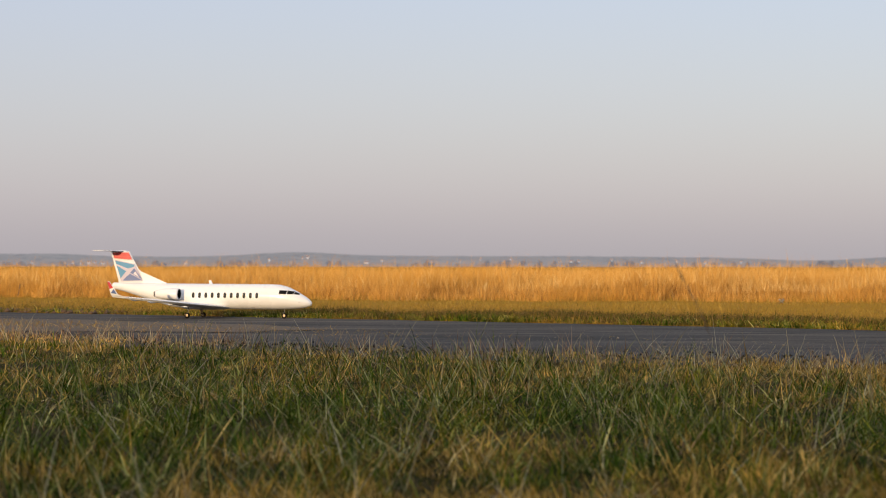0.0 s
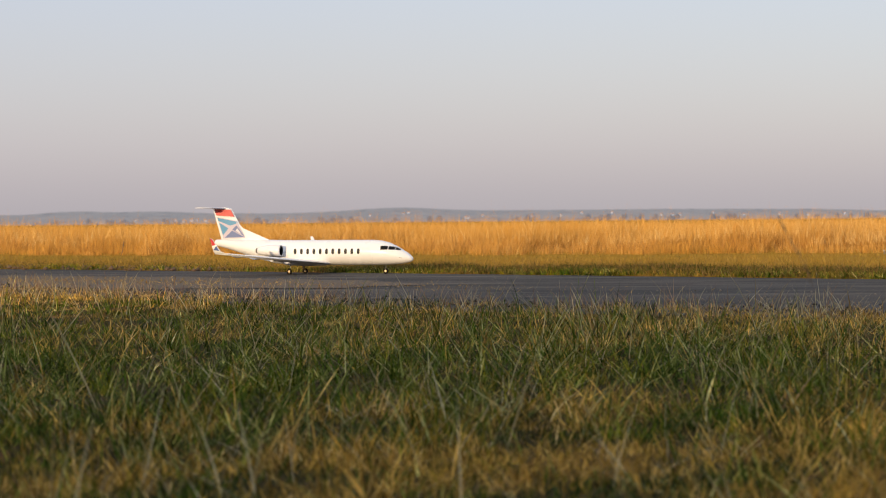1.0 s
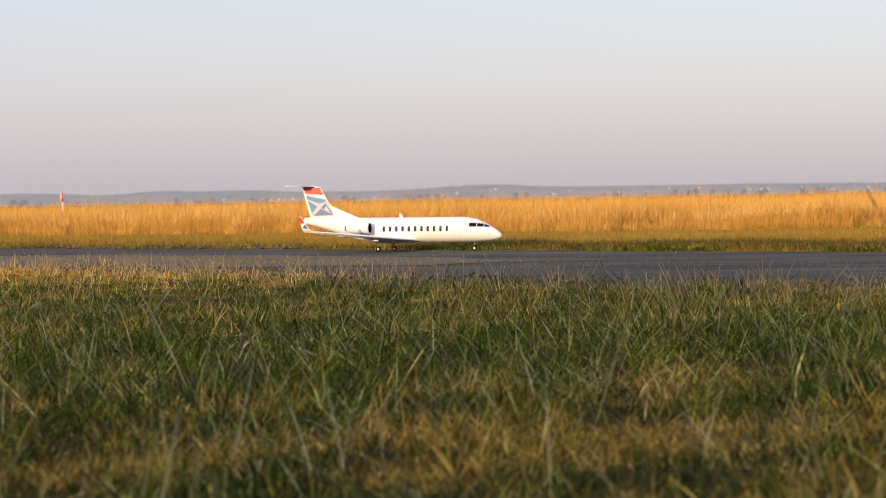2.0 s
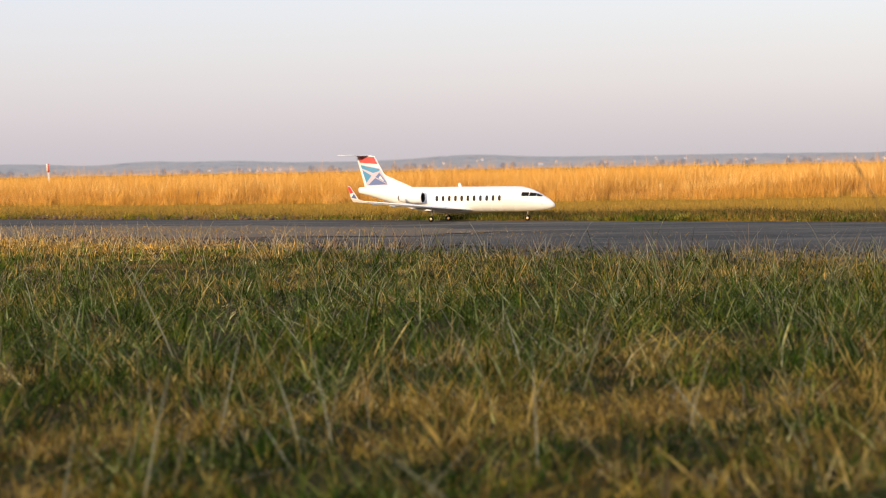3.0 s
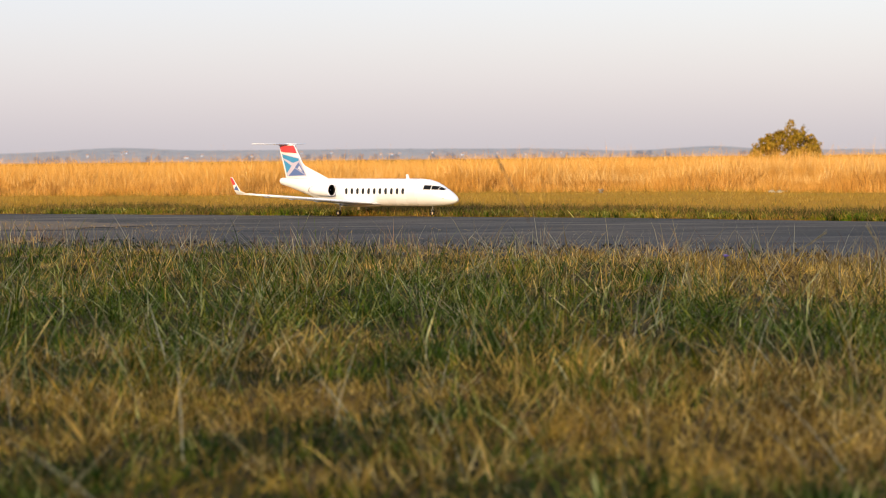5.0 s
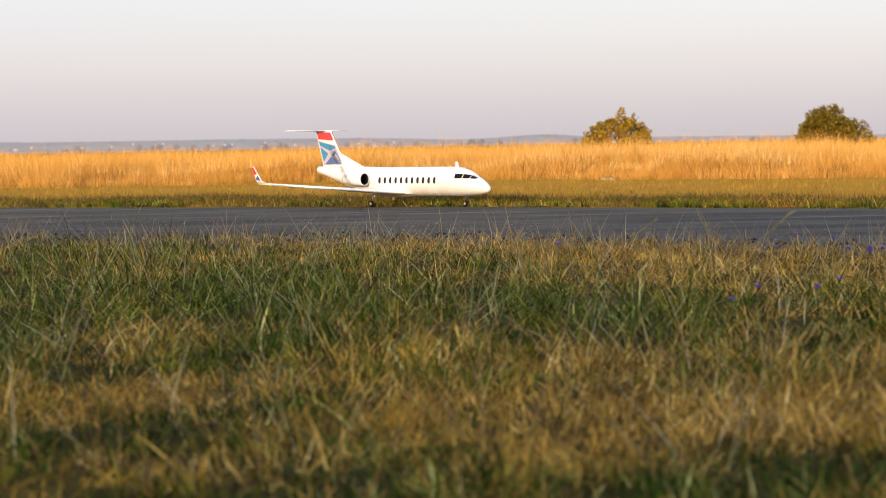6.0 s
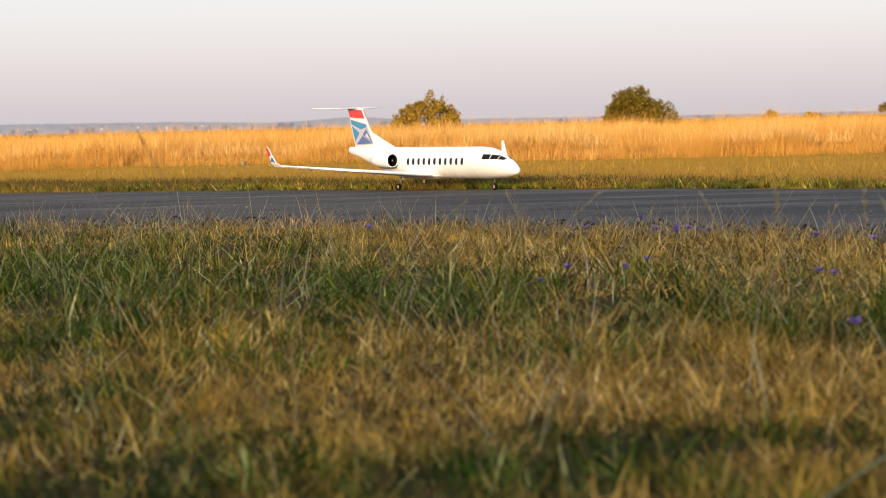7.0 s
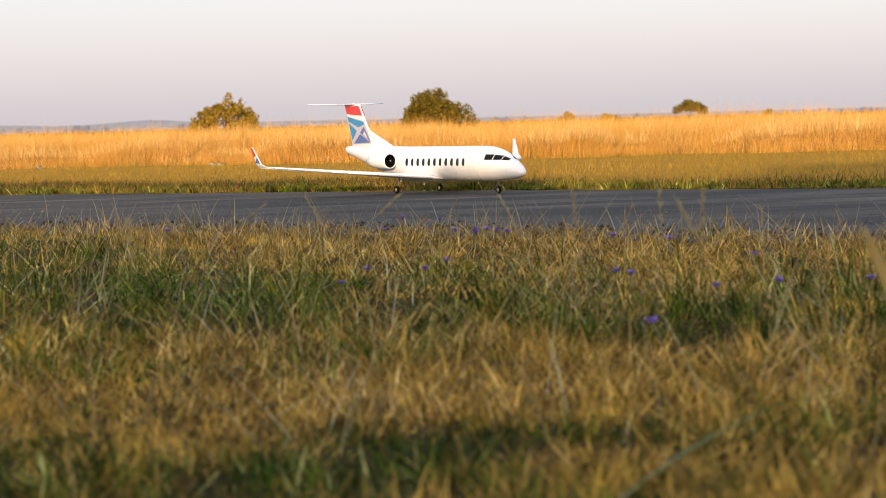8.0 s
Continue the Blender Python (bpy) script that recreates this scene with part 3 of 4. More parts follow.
def far_woods():
    # scattered trees along the foot of the hills
    r = random.Random(21)
    blobs = []
    while len(blobs) < 420:
        az = r.uniform(-26, 30)
        if r.random() > max(0.06, 1.9 * (0.5 + 0.5 * noise.noise((az * 0.9, 6.0, 0))) - 0.75):
            continue
        d, a = r.uniform(2500, 3000), radians(az)
        tall = r.uniform(2.0, 7.0) * (1.0 if az < 10 else 0.6)
        for j in range(2):
            blobs.append((d * math.sin(a) + r.uniform(-4, 4), d * math.cos(a), tall * (0.25 + 0.45 * j), tall * 0.5))
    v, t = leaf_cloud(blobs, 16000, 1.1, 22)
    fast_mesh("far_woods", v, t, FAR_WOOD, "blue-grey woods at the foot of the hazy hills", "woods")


far_woods()

# the windbreak behind the camera, whose long shadow lies over the strip
WINDBREAK = {8: 3.8, 9: 4.4, 10: 4.15, 11: 4.9, 12: 4.9, 13: 4.5}
for k in range(18):
    x = -58 + 5.2 * k - (1.6 if k == 11 else 0)
    tall = WINDBREAK.get(k, 3.7 if k < 8 else 3.6) + 0.12 * math.sin(k * 1.7)
    shrub("windbreak_tree", "dense dark-green windbreak tree", "tree", pose(x, -8 + 0.8 * math.sin(k * 2.1), 0),
          random_blobs(40 + k % 3, 54, 6.6, tall - 0.8, 0.7, 0.6, 1.0, 0, 5), [((0, 0, tall * 0.75), 0.16), ((-1.5, 0, tall * 0.6), 0.09), ((1.5, 0, tall * 0.6), 0.09)],
          3600, 0.26, 60 + k, LEAF_DARK, "windbreak")


# ---- the model jet ----
def build_jet():
    jet = thing("model_airplane", "white radio-controlled model jet airliner with red and blue tail", "model airplane")
    # fuselage, nose to the front (+x); the origin lies between the main wheels on the ground
    body = [(-1.045, 0.368, 0.026, 0.030), (-1.03, 0.367, 0.034, 0.037), (-0.90, 0.352, 0.058, 0.052), (-0.72, 0.325, 0.088, 0.078), (-0.50, 0.290, 0.118, 0.110),
            (-0.28, 0.262, 0.138, 0.134), (-0.10, 0.250, 0.143, 0.143), (0.5, 0.248, 0.143, 0.143), (0.95, 0.247, 0.142, 0.143), (1.06, 0.244, 0.138, 0.139),
            (1.15, 0.233, 0.128, 0.126), (1.23, 0.217, 0.112, 0.106), (1.30, 0.201, 0.092, 0.084), (1.36, 0.188, 0.070, 0.062), (1.405, 0.178, 0.046, 0.040), (1.428, 0.172, 0.026, 0.023), (1.437, 0.169, 0.008, 0.008)]
    part("fuselage", loft(body, 36), WHITE, jet, "glossy white fuselage")

    def skin(x, z, off=0.0):
        """The half width of the fuselage at x and height z."""
        for a, b in zip(body, body[1:]):
            if a[0] <= x <= b[0]:
                u = (x - a[0]) / (b[0] - a[0])
                zc, ry, rz = (a[k] + (b[k] - a[k]) * u for k in (1, 2, 3))
                return ry * math.sqrt(max(0.0, 1 - ((z - zc) / rz) ** 2)) + off
        return 0.0

    for s in (-1, 1):
        for k in range(11):
            x0, z0 = 0.035 + 0.0785 * k, 0.262
            for nm, mat, w, h, off in (("window_frame", FRAME, 0.0180, 0.0325, 0.0012), ("window", PORTHOLE, 0.0168, 0.0310, 0.0022)):
                bm = bmesh.new()
                rows = []
                for j in range(9):
                    q = -1 + 2 * j / 8
                    z, half = z0 + h * q, w * max(0.35, (1 - abs(q) ** 3.2) ** 0.4)
                    rows.append([bm.verts.new((x0 + e * half, s * (skin(x0, z) + off + dy), z)) for dy in (0.0, -0.004) for e in (-1, 1)])
                for a, b in zip(rows, rows[1:]):
                    for p, q in ((0, 1), (1, 3), (3, 2), (2, 0)):
                        bm.faces.new((a[p], a[q], b[q], b[p]))
                for a in (rows[0], rows[-1]):
                    bm.faces.new((a[0], a[1], a[3], a[2]))
                bmesh.ops.recalc_face_normals(bm, faces=bm.faces)
                part(nm, bm, mat, jet, "", False)
        # cockpit glazing: side pane and windscreen
        for cols in ((1.085, 1.168, 0.279, 0.279, 0.324, 0.321), (1.175, 1.245, 0.279, 0.278, 0.320, 0.310), (1.250, 1.302, 0.277, 0.272, 0.307, 0.283)):
            xa, xb, zl, zr, za, zb = cols
            bm = bmesh.new()
            grid = []
            for i in range(6):
                u = i / 5
                x = xa + (xb - xa) * u
                lo, hi = zl + (zr - zl) * u, za + (zb - za) * u
                col = []
                for j in range(5):
                    z = lo + (hi - lo) * j / 4
                    col.append(bm.verts.new((x, s * (skin(x, z) + 0.002), z)))
                grid.append(col)
            for a, b in zip(grid, grid[1:]):
                for j in range(4):
                    bm.faces.new((a[j], b[j], b[j + 1], a[j + 1]))
            bmesh.ops.recalc_face_normals(bm, faces=bm.faces)
            bmesh.ops.solidify(bm, geom=bm.faces[:], thickness=0.002)
            part("cockpit_window", bm, BLACK, jet, "dark cockpit glazing")
        # wing
        up = (0, -s * 0.10, 1)
        wing = aerofoil([((0.46, s * 0.06, 0.122), (-0.06, s * 0.06, 0.128), up, 0.034), ((0.40, s * 0.16, 0.132), (-0.06, s * 0.16, 0.138), up, 0.038),
                         ((0.17, s * 0.50, 0.168), (-0.10, s * 0.50, 0.172), up, 0.029), ((-0.245, s * 1.34, 0.252), (-0.40, s * 1.34, 0.254), up, 0.014)])
        w = part("wing", wing, WHITE, jet, "long swept white wing")
        part("leading_edge", tube([(0.405, s * 0.15, 0.129), (0.175, s * 0.50, 0.166), (-0.24, s * 1.335, 0.250)], [0.009, 0.007, 0.004], 8), SILVER, w, "bare silver leading edge")
        part("flap", slab([(-0.062, s * 0.2, 0.139), (-0.10, s * 0.5, 0.173), (-0.135, s * 0.5, 0.172), (-0.10, s * 0.2, 0.136)], (0, 0, 1), 0.004), GREY, w, "", False)
        part("aileron", slab([(-0.23, s * 0.82, 0.203), (-0.36, s * 1.22, 0.243), (-0.385, s * 1.22, 0.242), (-0.265, s * 0.82, 0.201)], (0, 0, 1), 0.004), GREY, w, "", False)
        for yy in (0.42, 0.72, 1.0):
            xx = -0.06 - 0.36 * (yy - 0.2) / 1.2
            part("flap_track", tube([(xx + 0.10, s * yy, 0.145 + 0.09 * (yy - 0.2)), (xx, s * yy, 0.135 + 0.1 * (yy - 0.2)), (xx - 0.06, s * yy, 0.145 + 0.1 * (yy - 0.2))], [0.004, 0.010, 0.003], 8), WHITE, w)
        let = aerofoil([((-0.245, s * 1.335, 0.252), (-0.405, s * 1.335, 0.252), (0, s, 0.3), 0.010), ((-0.325, s * 1.362, 0.285), (-0.412, s * 1.362, 0.285), (0, s, 0.15), 0.008),
                        ((-0.408, s * 1.392, 0.425), (-0.438, s * 1.392, 0.425), (0, s, 0.1), 0.005)])
        t = part("winglet", let, WHITE, jet, "upturned winglet with red and blue film")
        for side in (s,):
            off = side * 0.0075

            def on(u, v):
                """On the winglet: u from the leading to the trailing edge, v up."""
                z = 0.285 + 0.14 * v
                x = (-0.325 - 0.083 * v) + u * (-0.087 + 0.057 * v)
                return (x, s * (1.362 + 0.03 * v) + off, z)
            part("red_panel", slab([on(0.12, 0.5), on(0.9, 0.42), on(0.9, 0.97), on(0.12, 0.97)], (0, side, 0), 0.002), RED, t, "", False)
            part("blue_panel", slab([on(0.12, 0.02), on(0.9, 0.1), on(0.12, 0.42)], (0, side, 0), 0.002), NAVY, t, "", False)
        # engine
        ex, ey, ez = -0.107, s * 0.213, 0.275
        prof = [(0.0, 0.0575), (0.004, 0.0615), (-0.02, 0.0655), (-0.10, 0.067), (-0.20, 0.060), (-0.285, 0.045), (-0.288, 0.041), (-0.25, 0.040), (-0.12, 0.050), (-0.03, 0.0575), (0.0, 0.0575)]
        bm = bmesh.new()
        rings = [[bm.verts.new((ex + h, ey + r * math.cos(2 * math.pi * k / 28), ez + r * math.sin(2 * math.pi * k / 28))) for k in range(28)] for h, r in prof]
        for a, b in zip(rings, rings[1:]):
            for k in range(28):
                bm.faces.new((a[k], a[(k + 1) % 28], b[(k + 1) % 28], b[k]))
        bmesh.ops.recalc_face_normals(bm, faces=bm.faces)
        e = part("engine_nacelle", bm, WHITE, jet, "white engine nacelle")
        part("intake_duct", turned_at([(-0.115, 0.048), (-0.02, 0.0562), (-0.004, 0.0572), (-0.0035, 0.053), (-0.02, 0.052), (-0.115, 0.045)], (ex, ey, ez), False), BLACK, e, "black intake")
        part("fan_hub", turned_at([(-0.11, 0.048), (-0.10, 0.048), (-0.095, 0.014), (-0.075, 0.008), (-0.068, 0.001)], (ex, ey, ez)), RUBBER, e)
        for k in range(9):
            a = 2 * math.pi * k / 9
            c, sn = math.cos(a), math.sin(a)
            part("fan_blade", slab([(ex - 0.09, ey + 0.012 * c, ez + 0.012 * sn), (ex - 0.083, ey + 0.044 * c - 0.006 * sn, ez + 0.044 * sn + 0.006 * c), (ex - 0.095, ey + 0.044 * c + 0.006 * sn, ez + 0.044 * sn - 0.006 * c)], (1, 0, 0), 0.002), STEEL, e, "", False)
        part("tail_pipe", turned_at([(-0.31, 0.030), (-0.29, 0.036), (-0.24, 0.038)], (ex, ey, ez)), STEEL, e, "bare metal tail pipe")
        part("pylon", slab([(ex - 0.05, s * 0.10, ez - 0.012), (ex - 0.25, s * 0.09, ez - 0.010), (ex - 0.23, s * 0.165, ez - 0.010), (ex - 0.06, s * 0.165, ez - 0.012)], (0, 0, 1), 0.022), WHITE, jet, "", False)

    # tail
    fin = aerofoil([((-0.64, 0, 0.365), (-0.965, 0, 0.385), (0, 1, 0), 0.020), ((-0.695, 0, 0.52), (-1.003, 0, 0.52), (0, 1, 0), 0.017), ((-0.838, 0, 0.765), (-1.075, 0, 0.765), (0, 1, 0), 0.012)])
    f = part("tail_fin", fin, WHITE, jet, "white fin with red, teal and navy film")
    part("dorsal_fillet", slab([(-0.30, -0.006, 0.375), (-0.70, -0.006, 0.375), (-0.76, -0.006, 0.60), (-0.69, -0.006, 0.535)], (0, 1, 0), 0.012), WHITE, f, "", False)

    def fin_at(u, v):
        """On the fin: u from the leading to the trailing edge, v from root to tip."""
        z = 0.415 + 0.345 * v
        lead = -0.640 - 0.197 * v
        trail = -0.972 - 0.102 * v
        return lead + u * (trail - lead), z

    for s in (-1, 1):
        for nm, mat, pts in (("lilac_field", LILAC, [(0.03, 0.03), (0.88, 0.02), (0.89, 0.735), (0.03, 0.60)]),
                             ("red_band", RED, [(0.03, 0.74), (0.89, 0.79), (0.89, 0.985), (0.03, 0.985)]),
                             ("teal_panel", TEAL, [(0.04, 0.57), (0.10, 0.50), (0.42, 0.44), (0.87, 0.60), (0.87, 0.71)]),
                             ("teal_panel", TEAL, [(0.87, 0.55), (0.86, 0.11), (0.54, 0.35)]),
                             ("navy_panel", NAVY, [(0.82, 0.03), (0.04, 0.05), (0.42, 0.27)]),
                             ("navy_panel", NAVY, [(0.13, 0.45), (0.03, 0.08), (0.40, 0.30)]),
                             ("lilac_inlay", PALELILAC, [(0.15, 0.35), (0.10, 0.15), (0.28, 0.26)])):
            p3 = [(fin_at(u, v)[0], s * (0.0195 - 0.006 * v + {LILAC: 0.0, PALELILAC: 0.002}.get(mat, 0.001)), fin_at(u, v)[1]) for u, v in pts]
            part(nm, slab(p3, (0, s, 0), 0.002), mat, f, "", False)
        stab = aerofoil([((-0.90, 0, 0.768), (-1.075, 0, 0.768), (0, 0, 1), 0.009), ((-1.03, s * 0.39, 0.775), (-1.12, s * 0.39, 0.775), (0, 0, 1), 0.005)])
        part("tailplane", stab, WHITE, jet, "thin white tailplane")
    part("bullet_fairing", tube([(-0.87, 0, 0.768), (-0.92, 0, 0.768), (-1.04, 0, 0.768), (-1.10, 0, 0.768)], [0.002, 0.011, 0.011, 0.002], 10), WHITE, jet)

    # undercarriage
    wheels = []

    def wheel(x, y, r, wide):
        w = new("wheel")
        w.parent = jet
        w.location = (x, y, r)
        part("tyre", turned([(-wide / 2, r * 0.48), (-wide / 2, r * 0.86), (-wide * 0.3, r * 0.98), (0, r), (wide * 0.3, r * 0.98), (wide / 2, r * 0.86), (wide / 2, r * 0.48)]), RUBBER, w, "black rubber tyre")
        part("rim", turned([(-wide * 0.56, r * 0.15), (-wide * 0.54, r * 0.42), (-wide * 0.48, r * 0.50), (wide * 0.48, r * 0.50), (wide * 0.54, r * 0.42), (wide * 0.56, r * 0.15)]), BRASS, w, "pale metal rim")
        for k in range(4):
            a = math.pi / 2 * k
            c, sn = math.cos(a), math.sin(a)
            for sd in (-1, 1):
                part("rim_hole", slab([(r * (0.22 * c - 0.05 * sn), sd * wide * 0.55, r * (0.22 * sn + 0.05 * c)), (r * (0.38 * c - 0.09 * sn), sd * wide * 0.55, r * (0.38 * sn + 0.09 * c)),
                                       (r * (0.38 * c + 0.09 * sn), sd * wide * 0.55, r * (0.38 * sn - 0.09 * c)), (r * (0.22 * c + 0.05 * sn), sd * wide * 0.55, r * (0.22 * sn - 0.05 * c))], (0, sd, 0), 0.0015), RUBBER, w, "", False)
        wheels.append((w, (x, y, r), r))

    for s in (-1, 1):
        wheel(0, s * 0.228, 0.032, 0.024)
        part("gear_strut", tube([(0.004, s * 0.205, 0.15), (0.002, s * 0.205, 0.08), (0, s * 0.208, 0.032)], [0.006, 0.0055, 0.0045], 8), STEEL, jet, "steel gear leg")
        part("axle", tube([(0, s * 0.206, 0.032), (0, s * 0.246, 0.032)], [0.003, 0.003], 8), STEEL, jet)
        part("gear_door", slab([(0.02, s * 0.19, 0.125), (-0.02, s * 0.19, 0.125), (-0.018, s * 0.188, 0.10), (0.018, s * 0.188, 0.10)], (0, s, 0), 0.002), WHITE, jet, "", False)
    wheel(1.10, 0, 0.032, 0.020)
    for s in (-1, 1):
        part("nose_fork", tube([(1.10, s * 0.014, 0.072), (1.10, s * 0.014, 0.032)], [0.0028, 0.0028], 6), STEEL, jet)
    part("nose_strut", tube([(1.112, 0, 0.15), (1.103, 0, 0.075), (1.10, 0, 0.068)], [0.006, 0.0055, 0.005], 8), STEEL, jet, "steel nose leg")
    part("strut_bridge", tube([(1.10, -0.016, 0.072), (1.10, 0.016, 0.072)], [0.0032, 0.0032], 6), STEEL, jet)
    part("belly_fairing", loft([(-0.22, 0.135, 0.02, 0.006), (-0.12, 0.128, 0.10, 0.026), (0.1, 0.122, 0.13, 0.030), (0.36, 0.124, 0.12, 0.026), (0.5, 0.132, 0.03, 0.008)], 24), WHITE, jet)
    part("belly_tab", box((0.065, -0.003, 0.062), (0.095, 0.003, 0.115), 0.001), BRASS, jet, "brownish tab under the belly")
    part("pitot", tube([(1.30, -0.085, 0.19), (1.34, -0.10, 0.185)], [0.002, 0.001], 6), STEEL, jet)
    return jet, wheels


def turned_at(profile, at, capped=True):
    bm = turned(profile, 24, "X") if capped else bmesh.new()
    if not capped:
        rings = [[bm.verts.new((h, r * math.cos(2 * math.pi * k / 24), r * math.sin(2 * math.pi * k / 24))) for k in range(24)] for h, r in profile]
        for a, b in zip(rings, rings[1:] + rings[:1]):
            for k in range(24):
                bm.faces.new((a[k], a[(k + 1) % 24], b[(k + 1) % 24], b[k]))
        bmesh.ops.recalc_face_normals(bm, faces=bm.faces)
    for v in bm.verts:
        v.co += Vector(at)
    return bm


JET, WHEELS = build_jet()


# ---- small things in the grass ----
def marker_post():
    ob = thing("marker_post", "red and white marker board on a short post in tall grass", "marker post", stand(-17.5, 60))
    part("post", tube([(0, 0, -0.05), (0.01, 0, 0.72)], [0.022, 0.02], 8), POSTWHITE, ob, "pale thin post")
    part("board", box((-0.045, -0.02, 0.71), (0.045, 0.02, 0.92), 0.006), POSTWHITE, ob, "white board")
    part("red_stripe", box((-0.022, -0.026, 0.70), (0.022, 0.026, 0.925), 0.004), POSTRED, ob, "faded red stripe")


def wildflower(x, y, h, seed):
    r = random.Random(seed)
    ob = thing("wildflower", "small violet wildflower on a thin stem in the grass", "flower", pose(x, y, 0, 0, 0, r.uniform(0, 360)), "violet wildflowers")
    lean = r.uniform(-0.04, 0.04)
    part("stem", tube([(0, 0, -0.01), (lean * 0.4, 0, h * 0.5), (lean, 0, h)], [0.0022, 0.002, 0.0016], 5), STEMGREEN, ob)
    for k in range(6):
        a = 2 * math.pi * k / 6 + r.uniform(-0.2, 0.2)
        c, sn = math.cos(a), math.sin(a)
        ln = r.uniform(0.012, 0.022)
        tip = (lean + ln * c, ln * sn, h + r.uniform(0.008, 0.024))
        w = 0.007
        part("petal", slab([(lean, 0, h), (lean + ln * 0.6 * c - w * sn, ln * 0.6 * sn + w * c, h + 0.014), tip, (lean + ln * 0.6 * c + w * sn, ln * 0.6 * sn - w * c, h + 0.014)], (0, 0, 1), 0.0012), PETAL, ob, "", False)
    part("flower_eye", tube([(lean, 0, h - 0.003), (lean, 0, h + 0.006)], [0.004, 0.003], 6), STEMGREEN, ob)


def seed_stalk(base, top, r0, head=0.16, mat=None, label="tall dark dry grass stem with a ragged seed head"):
    """A tall dry stem with a loose seed head."""
    mat = mat or DARKSTEM
    ob = thing("seed_stalk", label, "grass stem", pose(base[0], base[1], 0), "tall dry stems")
    d = Vector((top[0] - base[0], top[1] - base[1], top[2]))
    path = [d * u + Vector((0.02 * math.sin(u * 3), 0, 0)) * u for u in (-0.02, 0.25, 0.5, 0.75, 1.0)]
    part("stem", tube([tuple(p) for p in path], [r0 * 0.22, r0 * 0.2, r0 * 0.2, r0 * 0.35, r0 * 0.25], 6), mat, ob)
    r = random.Random(int(base[0] * 100))
    for k in range(16):
        u = 1 - head / d.length * r.random() * 1.25
        p = d * u + Vector((0.02 * math.sin(u * 3), 0, 0)) * u
        q = p + d.normalized() * r.uniform(0.015, 0.03) + Vector((r.uniform(-1, 1), r.uniform(-1, 1), r.uniform(-0.3, 0.6))) * 0.008
        part("seed", tube([tuple(p), tuple((p + q) / 2), tuple(q)], [r0 * 0.3, r0 * 0.75, r0 * 0.15], 5), mat, ob)


def scrap(name, label, x, y, m, w, h):
    ob = thing(name, label, "litter", pose(x, y, 0, 0, 0, m))
    bm = bmesh.new()
    rows = []
    for i in range(6):
        u = i / 5
        rows.append([bm.verts.new((w * (u - 0.5), 0.05 * math.sin(j * 2 + i), h * j / 4 * (0.4 + 0.6 * abs(math.sin(i * 1.3 + 0.6))))) for j in range(5)])
    for a, b in zip(rows, rows[1:]):
        for j in range(4):
            bm.faces.new((a[j], b[j], b[j + 1], a[j + 1]))
    bmesh.ops.solidify(bm, geom=bm.faces[:], thickness=0.004)
    part("sheet", bm, POSTWHITE, ob, "crumpled pale sheet")


def dirt_patch():
    bm = bmesh.new()
    n = 72
    mid = bm.verts.new((-6.2, 23.0, 0.010))
    ring = []
    for k in range(n):
        a = 2 * math.pi * k / n
        rr = 1 + 0.22 * noise.noise((2.2 * math.cos(a), 2.2 * math.sin(a), 4.0)) + 0.10 * noise.noise((9 * math.cos(a), 9 * math.sin(a), 1.0))
        u, v = 4.4 * rr * math.cos(a), 1.75 * rr * math.sin(a)
        ring.append(bm.verts.new((-6.2 + u * 0.83 + v * 0.56, 23.0 - u * 0.56 + v * 0.83, 0.008)))
    for k in range(n):
        bm.faces.new((mid, ring[k], ring[(k + 1) % n]))
    tagged(link("dirt_patch", bm, DUST), "pale brown dirt swept over the asphalt", "dirt", "", "structure")


def broad_blade(base, mid, tip, wide, mat, label):
    ob = thing("broad_blade", label, "grass blade", pose(base[0], base[1], 0))
    b = Vector((base[0], base[1], 0))
    pts = [Vector((0, 0, -0.01)), Vector(mid) - b, Vector(tip) - b]
    bm = bmesh.new()
    rows = []
    for k in range(13):
        u = k / 12
        p = pts[0] * (1 - u) ** 2 + pts[1] * 2 * u * (1 - u) + pts[2] * u * u
        w = wide * (0.5 + u) * (1 - u) ** 0.5
        rows.append([bm.verts.new(p + Vector((0.35, -0.8, 0.3)) * w * e + Vector((0, 0, -0.12 * wide * (e == 0)))) for e in (-0.5, 0, 0.5)])
    for p, q in zip(rows, rows[1:]):
        for j in range(2):
            bm.faces.new((p[j], q[j], q[j + 1], p[j + 1]))
    bmesh.ops.solidify(bm, geom=bm.faces[:], thickness=0.0006)
    part("blade", bm, mat, ob)


# sunlight on the dry leaf is put into this bright straw yellow
SUNLIT_LEAF = plain("sunlit_dry_leaf", (0.86, 0.62, 0.22), 0.7, 0, 0.35, 25)
PALEGREEN = plain("pale_green_blade", (0.34, 0.41, 0.19), 0.6, 0, 0.25, 30)
STEMGREEN = plain("stem_green", (0.10, 0.13, 0.04), 0.6, 0, 0.2, 60)
marker_post()
dirt_patch()
FLOWERS = ((2.89, 10.02, 0.12), (2.95, 10.02, 0.12), (2.93, 9.70, 0.12), (2.84, 11.10, 0.14), (2.52, 10.21, 0.13), (2.94, 10.72, 0.14), (2.82, 10.10, 0.12), (3.01, 10.10, 0.11), (2.89, 9.94, 0.11),
           (3.33, 8.67, 0.12), (3.31, 7.73, 0.10), (2.80, 6.34, 0.11), (2.63, 6.40, 0.10), (2.59, 7.22, 0.10), (2.58, 7.08, 0.10), (1.98, 5.16, 0.12), (1.58, 10.70, 0.14), (2.28, 8.18, 0.10),
           (2.06, 7.76, 0.10), (1.65, 7.27, 0.10), (3.11, 6.40, 0.10), (1.88, 7.90, 0.10), (3.38, 9.38, 0.10))
